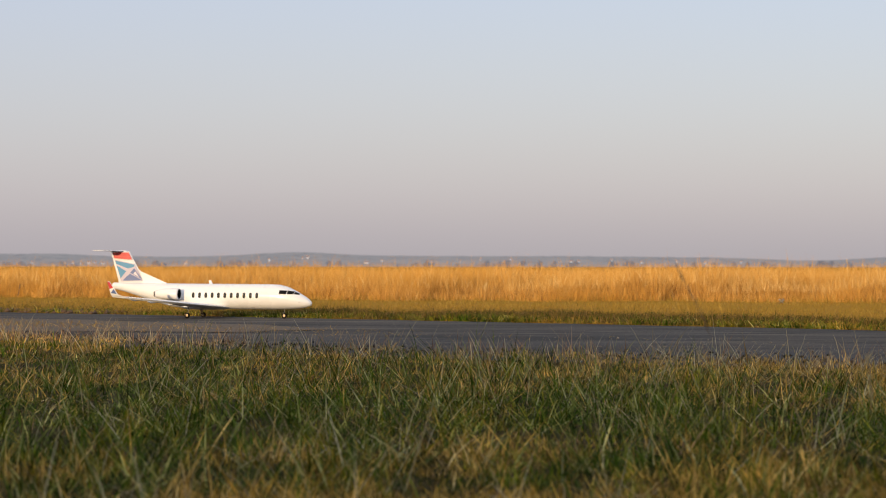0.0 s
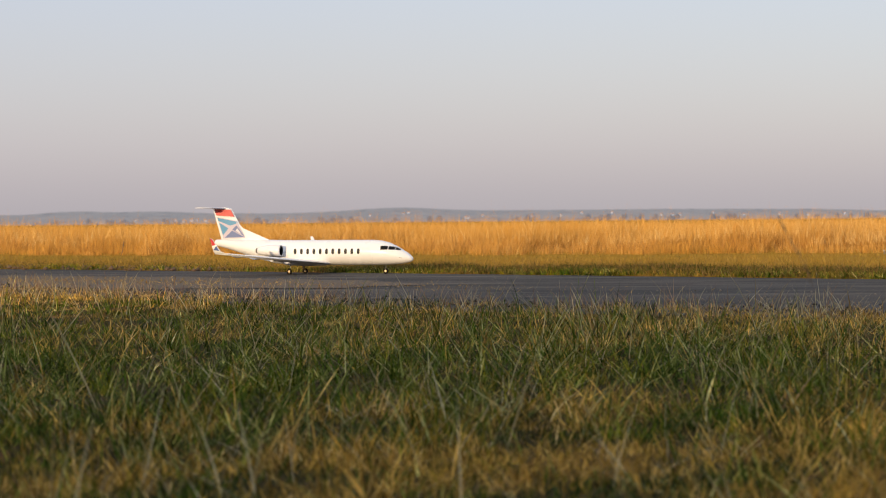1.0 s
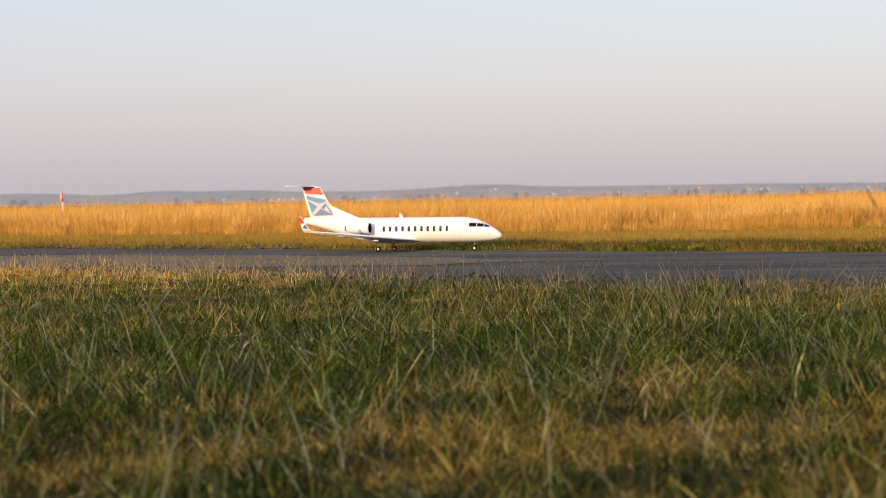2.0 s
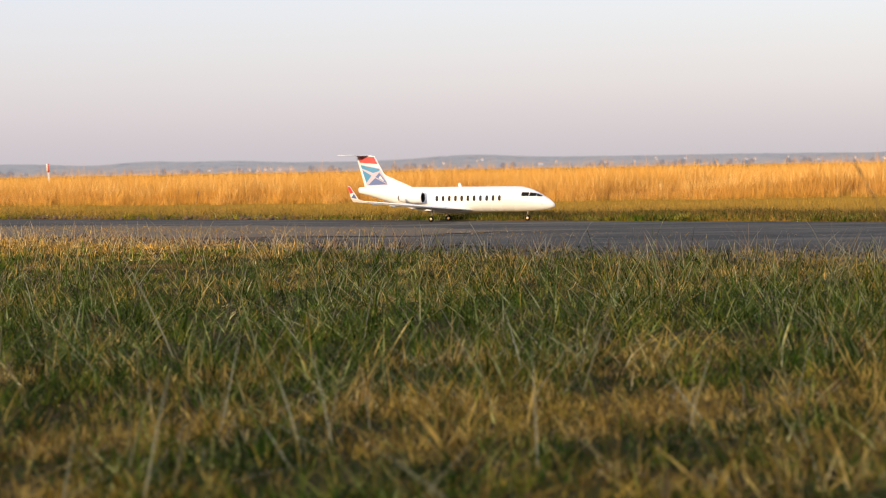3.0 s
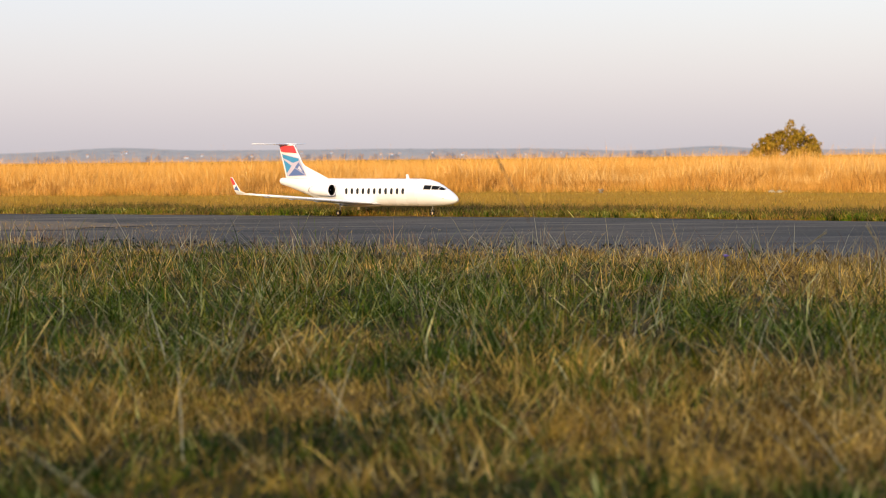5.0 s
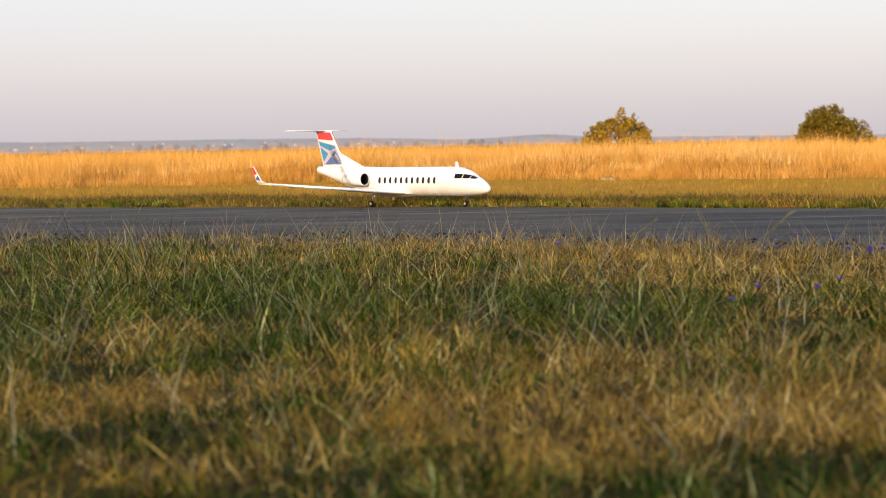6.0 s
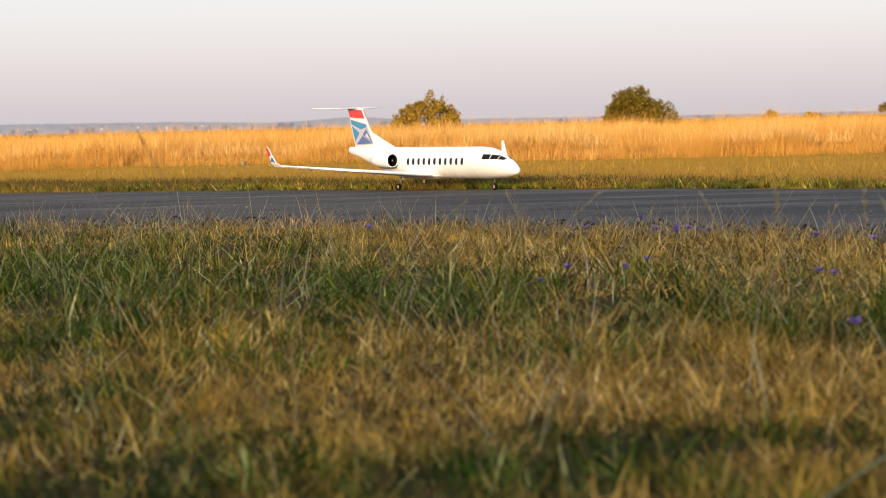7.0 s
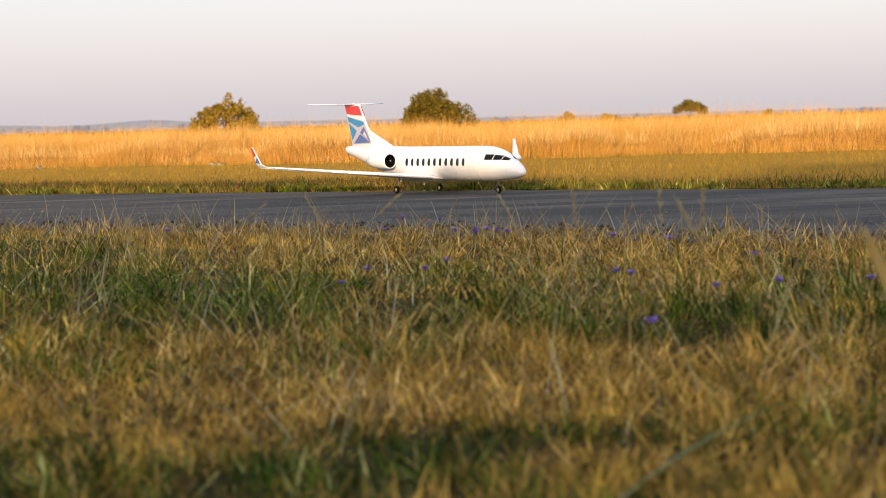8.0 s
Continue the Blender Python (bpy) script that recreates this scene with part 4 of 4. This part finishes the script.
for k, (fx, fy, fh) in enumerate(FLOWERS):
    wildflower(fx, fy, fh - 0.03, k)
seed_stalk((0.514, 5.4), (0.249, 5.4, 0.597), 0.0013, 0.14)
seed_stalk((-7.5, 30.2), (-7.42, 30.2, 0.34), 0.008, 0.12)
for base, top in (((1.920, 5.684), (1.915, 5.686, 0.402)), ((2.299, 6.080), (2.307, 6.077, 0.388)), ((2.950, 8.504), (3.093, 8.452, 0.232)), ((3.563, 8.265), (3.567, 8.263, 0.232)), ((1.819, 4.658), (1.863, 4.640, 0.428)),
                  ((1.973, 4.597), (1.806, 4.663, 0.423)), ((2.157, 6.660), (2.026, 6.700, 0.355)), ((0.772, 5.950), (0.770, 5.950, 0.354)), ((1.022, 7.947), (1.512, 7.856, 0.328)), ((1.262, 6.898), (1.715, 6.787, 0.367)), ((1.804, 7.795), (1.649, 7.828, 0.343))):
    seed_stalk(base, top, 0.0024 if top[1] < 6.9 else 0.0018, 0.10, PALE, "tall pale grass stem with a thin seed head")
# a crumpled sheet stands in for a small white bird-like shape
scrap("white_scrap", "small crumpled white sheet at the tall grass", 3.45, 37.2, 20, 0.07, 0.08)
scrap("plastic_scrap", "pale plastic strip lying at the tall grass", 6.1, 35.6, -20, 0.3, 0.05)


broad_blade((1.08, 3.16), (1.27, 3.29, 0.085), (1.52, 3.40, 0.132), 0.026, PALEGREEN, "single broad pale-green blade of grass, bent over")
broad_blade((1.54, 2.90), (1.515, 2.94, 0.27), (1.440, 2.978, 0.437), 0.036, SUNLIT_LEAF, "single broad straw-yellow dry grass leaf")



# ---- grass ----
def wedge(n, d0, d1, a0, a1, power=2.0):
    """Random places in a fan before the camera, evenly spread over the ground at power 2."""
    u = RNG.random(n)
    d = (d0 ** power + u * (d1 ** power - d0 ** power)) ** (1 / power)
    a = np.radians(RNG.uniform(a0, a1, n))
    return d * np.sin(a), d * np.cos(a)


def dryness(x, y):
    """How withered the grass is: a green belt, a straw belt nearer by, dry growth towards the asphalt."""
    d, az = np.hypot(x, y), np.degrees(np.arctan2(x, y))
    sere = np.interp(az, [-14, -5, 3, 9, 14, 26], [17, 15.5, 12.6, 9.6, 8.3, 7.6])
    green = np.interp(az, [-15, 0, 6, 10, 15, 26], [8.4, 8.8, 8.2, 7.4, 6.6, 6.1])
    v = 0.40 + 0.85 * np.clip((d - sere) / 1.6, 0, 1) - 0.6 * np.exp(-((d - green) / (np.interp(az, [4, 12], [0.19, 0.085]) * green)) ** 2) + 0.12 * np.clip((az - 8) / 6, 0, 1)
    v = v + 0.60 * np.exp(-((d - 5.05) / 0.62) ** 2) * np.clip((az + 4) / 8, 0, 1) - 0.22 * np.clip((4.5 - d) / 0.5, 0, 1)
    # extra pale straw at the near right also stands in for a sunlit patch
    v = v + 0.35 * np.clip((az - 14) / 8, 0, 1) * np.clip((5.2 - d) / 0.6, 0, 1) - 0.12 * np.clip((-az - 4) / 6, 0, 1)
    return v + 0.9 * (patchy(x, y, 1.3, 5) - 0.5) + 0.5 * (patchy(x, y, 0.4, 6) - 0.5)


def near_grass():
    # tufts of blades that bend over and cross each other; green, straw and rusty ones in drifts
    for nm, mat, tufts, per, lmin, lmax, wd, drift, seed in (
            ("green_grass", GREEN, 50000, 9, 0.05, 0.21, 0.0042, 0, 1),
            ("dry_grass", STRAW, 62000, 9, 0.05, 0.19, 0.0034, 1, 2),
            ("rusty_grass", RUST, 11000, 8, 0.03, 0.12, 0.0040, 2, 3)):
        x, y = wedge(tufts, 2.4, 25, -25, 33, 1.15)
        dry = dryness(x, y)
        keep = RNG.random(len(x)) < (np.clip(1.05 - dry, 0.05, 1) if drift == 0 else np.clip(dry + 0.02, 0.06, 1) if drift == 1 else np.clip(dry - 0.1, 0.08, 0.8))
        keep &= RNG.random(len(x)) < np.clip(4.5 * (0.6 * patchy(x, y, 0.38, 60 + seed) + 0.4 * patchy(x, y, 0.9, 66) - 0.39), 0.03, 1)
        keep &= y < near_edge(x) + 0.9 * (patchy(x, y, 0.7, 9) - 0.5)
        x, y = x[keep], y[keep]
        d, az = np.hypot(x, y), np.degrees(np.arctan2(x, y))
        big = 0.30 + 1.15 * patchy(x, y, 0.55, 20 + seed) ** 1.3
        green = np.interp(az, [-15, 0, 6, 10, 15, 26], [8.4, 8.8, 8.2, 7.4, 6.6, 6.1])
        big = big * np.interp(d / green, [0.3, 0.62, 0.85, 1.15, 1.45, 2.2], [0.66, 0.68, 1.08, 1.0, 0.70, 0.60]) * np.where(near_edge(x) - y < 0.8, 0.75, 1.0)
        n = len(x) * per
        bx, by = np.repeat(x, per) + RNG.normal(0, 0.035, n), np.repeat(y, per) + RNG.normal(0, 0.035, n)
        ln = (lmin + (lmax - lmin) * RNG.random(n) ** 1.4) * np.repeat(big, per)
        wide = wd * RNG.uniform(0.45, 1.5, n) * np.repeat(0.85 + 0.03 * d, per)
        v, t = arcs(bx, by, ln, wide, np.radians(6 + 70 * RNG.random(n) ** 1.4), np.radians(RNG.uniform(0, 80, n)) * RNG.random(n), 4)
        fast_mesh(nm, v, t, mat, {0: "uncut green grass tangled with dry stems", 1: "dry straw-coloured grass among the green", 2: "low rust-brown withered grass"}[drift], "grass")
    # coarse long blades in loose clumps, sprawling over the rest
    for nm, mat, count, d0, d1, lmin, lmax, w, seed, label in (("coarse_green_grass", COARSE, 1300, 5.4, 13, 0.12, 0.30, 0.0056, 84, "coarse pale-green grass sprawling in clumps"),
                                                               ("coarse_straw_grass", STRAW, 3000, 3.6, 12, 0.08, 0.22, 0.0054, 85, "coarse straw-coloured grass in clumps")):
        x, y = wedge(count, d0, d1, -25, 33, 1.4)
        dry = dryness(x, y)
        k = (RNG.random(count) < np.clip(1.15 - 1.3 * dry if mat is COARSE else 1.2 * dry - 0.1, 0.04, 1)) & (RNG.random(count) < np.clip(4.0 * (patchy(x, y, 0.8, seed) - 0.42), 0.04, 1)) & (y < near_edge(x) - 0.3)
        x, y = np.repeat(x[k], 9), np.repeat(y[k], 9)
        n = len(x)
        v, t = arcs(x + RNG.normal(0, 0.05, n), y + RNG.normal(0, 0.05, n), RNG.uniform(lmin, lmax, n), w * RNG.uniform(0.6, 1.3, n), np.radians(RNG.uniform(10, 66, n)), np.radians(RNG.uniform(0, 60, n)) * RNG.random(n), 6)
        fast_mesh(nm, v, t, mat, label, "grass")
    # thin straight stems that stand out of the tufts at all angles
    for nm, mat, count, d0, lmin, lmax, w, label in (("grass_stalks", PALE, 10000, 4.0, 0.08, 0.32, 0.0034, "thin pale seed stalks above the grass"),
                                                     ("tall_grass_stalks", PALE, 900, 3.4, 0.22, 0.46, 0.0036, "long pale stems standing high over the grass"),
                                                     ("green_stalks", GREEN, 6500, 3.4, 0.14, 0.38, 0.0046, "long green stems leaning over the grass")):
        x, y = wedge(count, d0, 24, -25, 33, 1.6)
        k = (y < near_edge(x) + 0.1) & (RNG.random(count) < np.clip(3.0 * (patchy(x, y, 1.0, 93) - 0.28), 0.12, 1))
        x, y = x[k], y[k]
        if mat is GREEN:
            k = dryness(x, y) < 0.45
            x, y = x[k], y[k]
        v, t = arcs(x, y, RNG.uniform(lmin, lmax, len(x)), w * RNG.uniform(0.6, 1.4, len(x)), np.radians(RNG.uniform(10, 75, len(x))), np.radians(RNG.uniform(0, 40, len(x))), 5)
        fast_mesh(nm, v, t, mat, label, "grass")
    # loose stems leaning out along the broken edge of the asphalt
    for nm, mat, count, label in (("edge_stalks", PALE, 3600, "thin pale stems leaning over the asphalt edge"), ("brown_edge_stalks", RUST, 4200, "thin red-brown stems along the asphalt edge")):
        x = RNG.uniform(-7, 7.5, count)
        y = near_edge(x) - RNG.exponential(0.55, count) + 0.12
        k = RNG.random(count) < np.clip(3.0 * (patchy(x, y, 0.8, 91) - 0.32), 0.06, 1)
        x, y = x[k], y[k]
        v, t = arcs(x, y, RNG.uniform(0.05, 0.24, len(x)), 0.0036, np.radians(RNG.uniform(15, 88, len(x))), np.radians(RNG.uniform(0, 50, len(x))), 4)
        fast_mesh(nm, v, t, mat, label, "grass")


def wider_grass():
    # the same uncut grass all round, thinner away from the strip's end
    n = 12000
    x, y = RNG.uniform(-22, 13, n), RNG.uniform(-7, 26, n)
    near_r, near_a = 6.0 * RNG.random(4000) ** 0.5, RNG.uniform(0, 2 * np.pi, 4000)
    x, y = np.concatenate([x, near_r * np.cos(near_a)]), np.concatenate([y, near_r * np.sin(near_a)])
    az = np.degrees(np.arctan2(x, y))
    k = (y < near_edge(x) - 0.1) & ((az < -24) | (az > 32) | (np.hypot(x, y) < 2.6)) & (np.hypot(x, y) > 0.5)
    x, y = x[k], y[k]
    for nm, mat, pick in (("outer_green_grass", GREEN, patchy(x, y, 1.5, 5) < 0.5), ("outer_dry_grass", STRAW, patchy(x, y, 1.5, 5) >= 0.5)):
        px, py = np.repeat(x[pick], 8), np.repeat(y[pick], 8)
        px, py = px + RNG.normal(0, 0.06, len(px)), py + RNG.normal(0, 0.06, len(px))
        v, t = blades(px, py, RNG.uniform(0.05, 0.2, len(px)), RNG.uniform(0.004, 0.009, len(px)), 0.15 + 1.1 * RNG.random(len(px)), 3, 0.6)
        fast_mesh(nm, v, t, mat, "uncut tangled grass around the clearing", "grass")


def undergrowth():
    # the dense short growth and fallen thatch between the tufts; the green has shade painted in
    for nm, mat, count, d0, d1, lmin, lmax in (("short_dry_turf", STRAW_LOW, 70000, 2.3, 7.0, 0.03, 0.10), ("short_green_turf", GREEN_SHADED, 60000, 2.3, 7.0, 0.03, 0.10),
                                               ("low_dry_grass", STRAW_LOW, 90000, 6.5, 24, 0.03, 0.12), ("low_green_grass", GREEN_SHADED, 75000, 6.5, 24, 0.03, 0.12)):
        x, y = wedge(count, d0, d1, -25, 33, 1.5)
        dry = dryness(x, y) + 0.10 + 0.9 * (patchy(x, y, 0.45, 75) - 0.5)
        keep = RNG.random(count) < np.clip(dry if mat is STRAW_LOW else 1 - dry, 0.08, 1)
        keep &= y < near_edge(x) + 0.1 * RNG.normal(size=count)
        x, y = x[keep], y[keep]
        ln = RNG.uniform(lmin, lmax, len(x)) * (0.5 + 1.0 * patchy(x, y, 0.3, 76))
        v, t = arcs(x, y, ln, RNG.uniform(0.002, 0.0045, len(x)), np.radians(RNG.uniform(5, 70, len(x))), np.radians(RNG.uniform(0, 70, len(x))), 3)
        fast_mesh(nm, v, t, mat, "short dense dry growth under the grass" if mat is STRAW_LOW else "short dense green growth, darkened as shade under the grass", "grass")


def rubble(name, label, x, y, size, mat, z0):
    """Small broken lumps lying about: uneven eight-sided stones."""
    n = len(x)
    pts = np.array([(1, 0, 0), (0, 1, 0), (-1, 0, 0), (0, -1, 0), (0, 0, 0.8), (0, 0, -0.3)])
    v = pts[None] * (size[:, None, None] * RNG.uniform(0.5, 1.3, (n, 6, 1))) + np.stack([x, y, np.full(n, z0)], 1)[:, None]
    tri = np.array([(0, 1, 4), (1, 2, 4), (2, 3, 4), (3, 0, 4), (1, 0, 5), (2, 1, 5), (3, 2, 5), (0, 3, 5)])
    fast_mesh(name, v.reshape(-1, 3), (tri[None] + (np.arange(n) * 6)[:, None, None]).reshape(-1, 3), mat, label, "rubble")


def rubbles():
    x = RNG.uniform(-7, 8, 2600)
    y = near_edge(x) + RNG.normal(0.15, 0.45, 2600)
    rubble("asphalt_crumbs", "dark asphalt crumbs along the broken edge", x, y, 0.006 + 0.018 * RNG.random(2600) ** 3, CRUMB, 0.012)
    x = RNG.uniform(-6, 8, 420)
    y = near_edge(x) + RNG.uniform(-0.3, 4.0, 420)
    rubble("pebbles", "pale pebbles strewn over the asphalt", x, y, 0.004 + 0.012 * RNG.random(420) ** 3, PEBBLE, 0.010)
    # withered wisps blown over the dirt on the asphalt
    x, y = RNG.normal(-6.0, 2.2, 2600), RNG.normal(0, 0.7, 2600)
    y = 23.0 - (x + 6.2) * 0.67 + y
    v, t = arcs(x, y, RNG.uniform(0.03, 0.10, 2600), RNG.uniform(0.003, 0.006, 2600), np.radians(RNG.uniform(0, 40, 2600)), np.radians(RNG.uniform(0, 40, 2600)), 3, 0.012)
    fast_mesh("grass_wisps", v, t, STRAW_LOW, "withered grass wisps strewn over dirt on the asphalt", "grass")
    x = RNG.uniform(-10.5, -5.6, 700)
    y = far_edge(x) + RNG.normal(0.45, 0.3, 700)
    rubble("earth_clods", "dark earth clods in a heap along the asphalt", x, y, 0.012 + 0.045 * RNG.random(700) ** 2, CLOD, 0.012)


def strip_grass():
    x, y = wedge(190000, 15, 52, -26, 34, 1.5)
    k = (y > far_edge(x) + 0.05 * RNG.normal(size=len(x))) & (y < veld_edge(x) + 1.0)
    x, y = x[k], y[k]
    tall = 0.35 + 0.9 * patchy(x, y * 3, 3.0, 31) ** 2 + 1.2 * np.exp(-np.clip(veld_edge(x) - y, 0, 9) / 0.8)
    v, t = blades(x, y, RNG.uniform(0.02, 0.065, len(x)) * tall * (1 + 0.6 * np.clip((y - far_edge(x) - 2.5) / 3, 0, 1)), RNG.uniform(0.003, 0.007, len(x)), RNG.uniform(0.2, 0.9, len(x)), 3, 0.5)
    fast_mesh("mown_grass", v, t, MOWN, "short mown yellow-green grass beside the strip", "grass")
    # the last two rows are darkened blades that paint streaks of shade
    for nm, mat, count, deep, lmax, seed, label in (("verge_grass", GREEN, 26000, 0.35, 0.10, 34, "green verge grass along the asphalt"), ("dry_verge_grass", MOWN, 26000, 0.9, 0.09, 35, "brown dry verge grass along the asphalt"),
                                                     ("brown_shade_streaks", SHADE_BROWN, 50000, 2.1, 0.085, 36, "brown blades darkened as streaks of shade over the mown strip"), ("olive_shade_streaks", GREEN_SHADED, 26000, 2.0, 0.07, 37, "olive-green blades darkened as streaks of shade over the mown strip")):
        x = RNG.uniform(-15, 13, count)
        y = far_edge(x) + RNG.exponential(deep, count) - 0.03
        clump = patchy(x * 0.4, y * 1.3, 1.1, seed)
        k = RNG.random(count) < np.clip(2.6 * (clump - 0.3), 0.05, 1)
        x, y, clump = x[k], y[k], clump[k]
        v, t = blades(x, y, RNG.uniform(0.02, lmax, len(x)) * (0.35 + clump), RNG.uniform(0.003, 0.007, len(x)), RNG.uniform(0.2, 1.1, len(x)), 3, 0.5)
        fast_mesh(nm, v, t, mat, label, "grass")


def shade_band():
    # darkened blades paint the shade between asphalt and mown strip, with a sunlit gap
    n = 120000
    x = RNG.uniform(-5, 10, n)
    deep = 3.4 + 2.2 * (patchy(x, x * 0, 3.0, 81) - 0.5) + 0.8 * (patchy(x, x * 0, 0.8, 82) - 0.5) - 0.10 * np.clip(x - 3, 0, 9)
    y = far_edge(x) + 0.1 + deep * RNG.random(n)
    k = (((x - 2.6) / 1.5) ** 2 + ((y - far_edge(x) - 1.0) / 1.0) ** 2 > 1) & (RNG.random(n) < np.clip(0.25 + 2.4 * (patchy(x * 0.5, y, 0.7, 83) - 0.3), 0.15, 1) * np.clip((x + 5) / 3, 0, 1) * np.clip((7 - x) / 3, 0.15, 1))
    for nm, mat, part_of, label in (("shade_band_grass", SHADE_BROWN, 0.62, "brown blades darkened to paint the shade on the mown strip"), ("olive_shade_band_grass", GREEN_SHADED, 1.0, "olive blades darkened to paint the shade on the mown strip")):
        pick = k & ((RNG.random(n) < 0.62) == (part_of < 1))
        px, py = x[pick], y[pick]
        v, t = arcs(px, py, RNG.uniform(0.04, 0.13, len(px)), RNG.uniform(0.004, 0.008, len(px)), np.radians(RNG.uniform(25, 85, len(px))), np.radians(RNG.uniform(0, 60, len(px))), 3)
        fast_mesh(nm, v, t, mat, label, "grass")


def verge_tufts():
    # clumps of greener grass at the far edge of the asphalt
    x = RNG.uniform(-4, 11, 4200)
    y = far_edge(x) + RNG.exponential(0.4, 4200)
    k = RNG.random(4200) < np.clip(3.0 * (patchy(x, y, 0.9, 38) - 0.42) + 0.5 * np.clip((x - 4) / 3, 0, 1), 0.02, 1)
    x, y = np.repeat(x[k], 12), np.repeat(y[k], 12)
    n = len(x)
    v, t = arcs(x + RNG.normal(0, 0.06, n), y + RNG.normal(0, 0.06, n), RNG.uniform(0.04, 0.13, n), RNG.uniform(0.004, 0.008, n), np.radians(RNG.uniform(5, 65, n)), np.radians(RNG.uniform(0, 60, n)), 4)
    fast_mesh("verge_tufts", v, t, GREEN, "clumps of pale green grass beside the asphalt", "grass")


def veld():
    vs, ts, base = [], [], 0
    for count, d0, d1, wide, reach in ((30000, 0.0, 30.0, 0.02, 1), (170000, 0.0, 6.0, 0.007, 0), (90000, 6.0, 40.0, 0.010, 0), (30000, 40.0, 190.0, 0.03, 0)):
        x = RNG.uniform(-1, 1, count)
        off = d0 + (d1 - d0) * RNG.random(count) ** (1.5 if d0 == 0 else 1.2)
        az = np.radians(RNG.uniform(-25, 33, count) if not reach else np.where(RNG.random(count) < 0.5, RNG.uniform(-42, -25, count), RNG.uniform(33, 52, count)))
        # a fan of lines, each starting at the edge of the tall grass
        rr = np.full(count, 40.0)
        for step in range(12):
            rr = 0.5 * rr + 0.5 * veld_edge(rr * np.sin(az)) / np.cos(az)
        rr = rr + off
        x, y = rr * np.sin(az), rr * np.cos(az)
        y = y + 1.2 * (patchy(x, y * 0, 4.0, 41) - 0.5) + 0.6 * (patchy(x, y * 0, 0.8, 44) - 0.5)
        h = RNG.uniform(0.36, 0.62, count) * (0.62 + 0.74 * patchy(x, y, 2.2, 42)) * (0.78 + 0.44 * patchy(x, y, 0.7, 43))
        h = h * np.clip(rr / 38, 0.75, 1) * np.where(off < 1.6, 0.25 + 0.75 * (off / 1.6) ** 0.7, 1) * (1 + 0.0022 * np.clip(rr - 40, 0, 100))
        k = RNG.random(count) < np.clip(0.30 + 2.4 * (patchy(x, y, 0.6, 49) - 0.28), 0.25, 1)
        x, y, h, count = x[k], y[k], h[k], int(k.sum())
        v, t = blades(x, y, h, wide * RNG.uniform(0.6, 1.4, count), RNG.uniform(0.03, 0.85, count), 3, 0.6)
        vs.append(v)
        ts.append(t + base)
        base += len(v)
    for nm, mat, n, deep, lmin, lmax, w, size, label in (("tall_plumes", PLUME, 90000, 16, 0.42, 0.61, 0.007, 2.6, "feathery pale seed plumes above the tall golden grass"),
                                                         ("russet_stems", VELD_STEM, 60000, 5, 0.12, 0.36, 0.009, 1.3, "russet stems at the foot of the tall grass")):
        az = np.radians(RNG.uniform(-25, 33, n))
        rr = np.full(n, 40.0)
        for step in range(12):
            rr = 0.5 * rr + 0.5 * veld_edge(rr * np.sin(az)) / np.cos(az)
        rr = rr + 0.4 + deep * RNG.random(n) ** 1.6
        x, y = rr * np.sin(az), rr * np.cos(az)
        y = y + 1.2 * (patchy(x, y * 0, 4.0, 41) - 0.5) + 0.6 * (patchy(x, y * 0, 0.8, 44) - 0.5)
        k = RNG.random(n) < np.clip(2.8 * (patchy(x, y, size, 47) - 0.32), 0.08, 1) * (np.clip((np.degrees(az) + 2) / 12, 0.3, 1) if mat is PLUME else 1)
        x, y = x[k], y[k]
        h = RNG.uniform(lmin, lmax, len(x)) * np.clip(np.hypot(x, y) / 38, 0.75, 1) * (0.60 + 0.62 * patchy(x, y, 2.2, 42)) * (0.86 + 0.26 * patchy(x, y, 0.7, 43))
        if mat is PLUME:
            # the plume itself: the upper third of a stem
            v, t = blades(x, y, h * 0.45, w * RNG.uniform(0.5, 1.4, len(x)), RNG.uniform(0.05, 0.9, len(x)), 4, 0.6, h * 0.55)
        else:
            v, t = blades(x, y, h, w * RNG.uniform(0.5, 1.3, len(x)), RNG.uniform(0.05, 0.8, len(x)), 3, 0.6)
        fast_mesh(nm, v, t, mat, label, "tall grass")
    fast_mesh("tall_grass", np.concatenate(vs), np.concatenate(ts), VELD, "tall golden dry veld grass in low sun", "tall grass")


near_grass()
wider_grass()
undergrowth()
rubbles()
strip_grass()
shade_band()
verge_tufts()
veld()


# ---- what moves ----
def motions():
    walk(JET, [(t, pose(x, y, 0.002, 0, 0, -a)) for t, x, y, a in TAXI])
    xs, ys, tt = [r[1] for r in TAXI], [r[2] for r in TAXI], [r[0] for r in TAXI]
    for w, (x, y, z), r in WHEELS:
        rows, turn, last = [], 0.0, None
        for k in range(int(SECONDS * FPS) + 1):
            t = k / FPS
            p = (float(np.interp(t, tt, xs)), float(np.interp(t, tt, ys)))
            if last:
                turn += min(math.degrees(math.dist(p, last) / r), 80.0)
            last = p
            rows.append((t, pose(x, y, z, 0, turn, 0)))
        walk(w, rows)


motions()
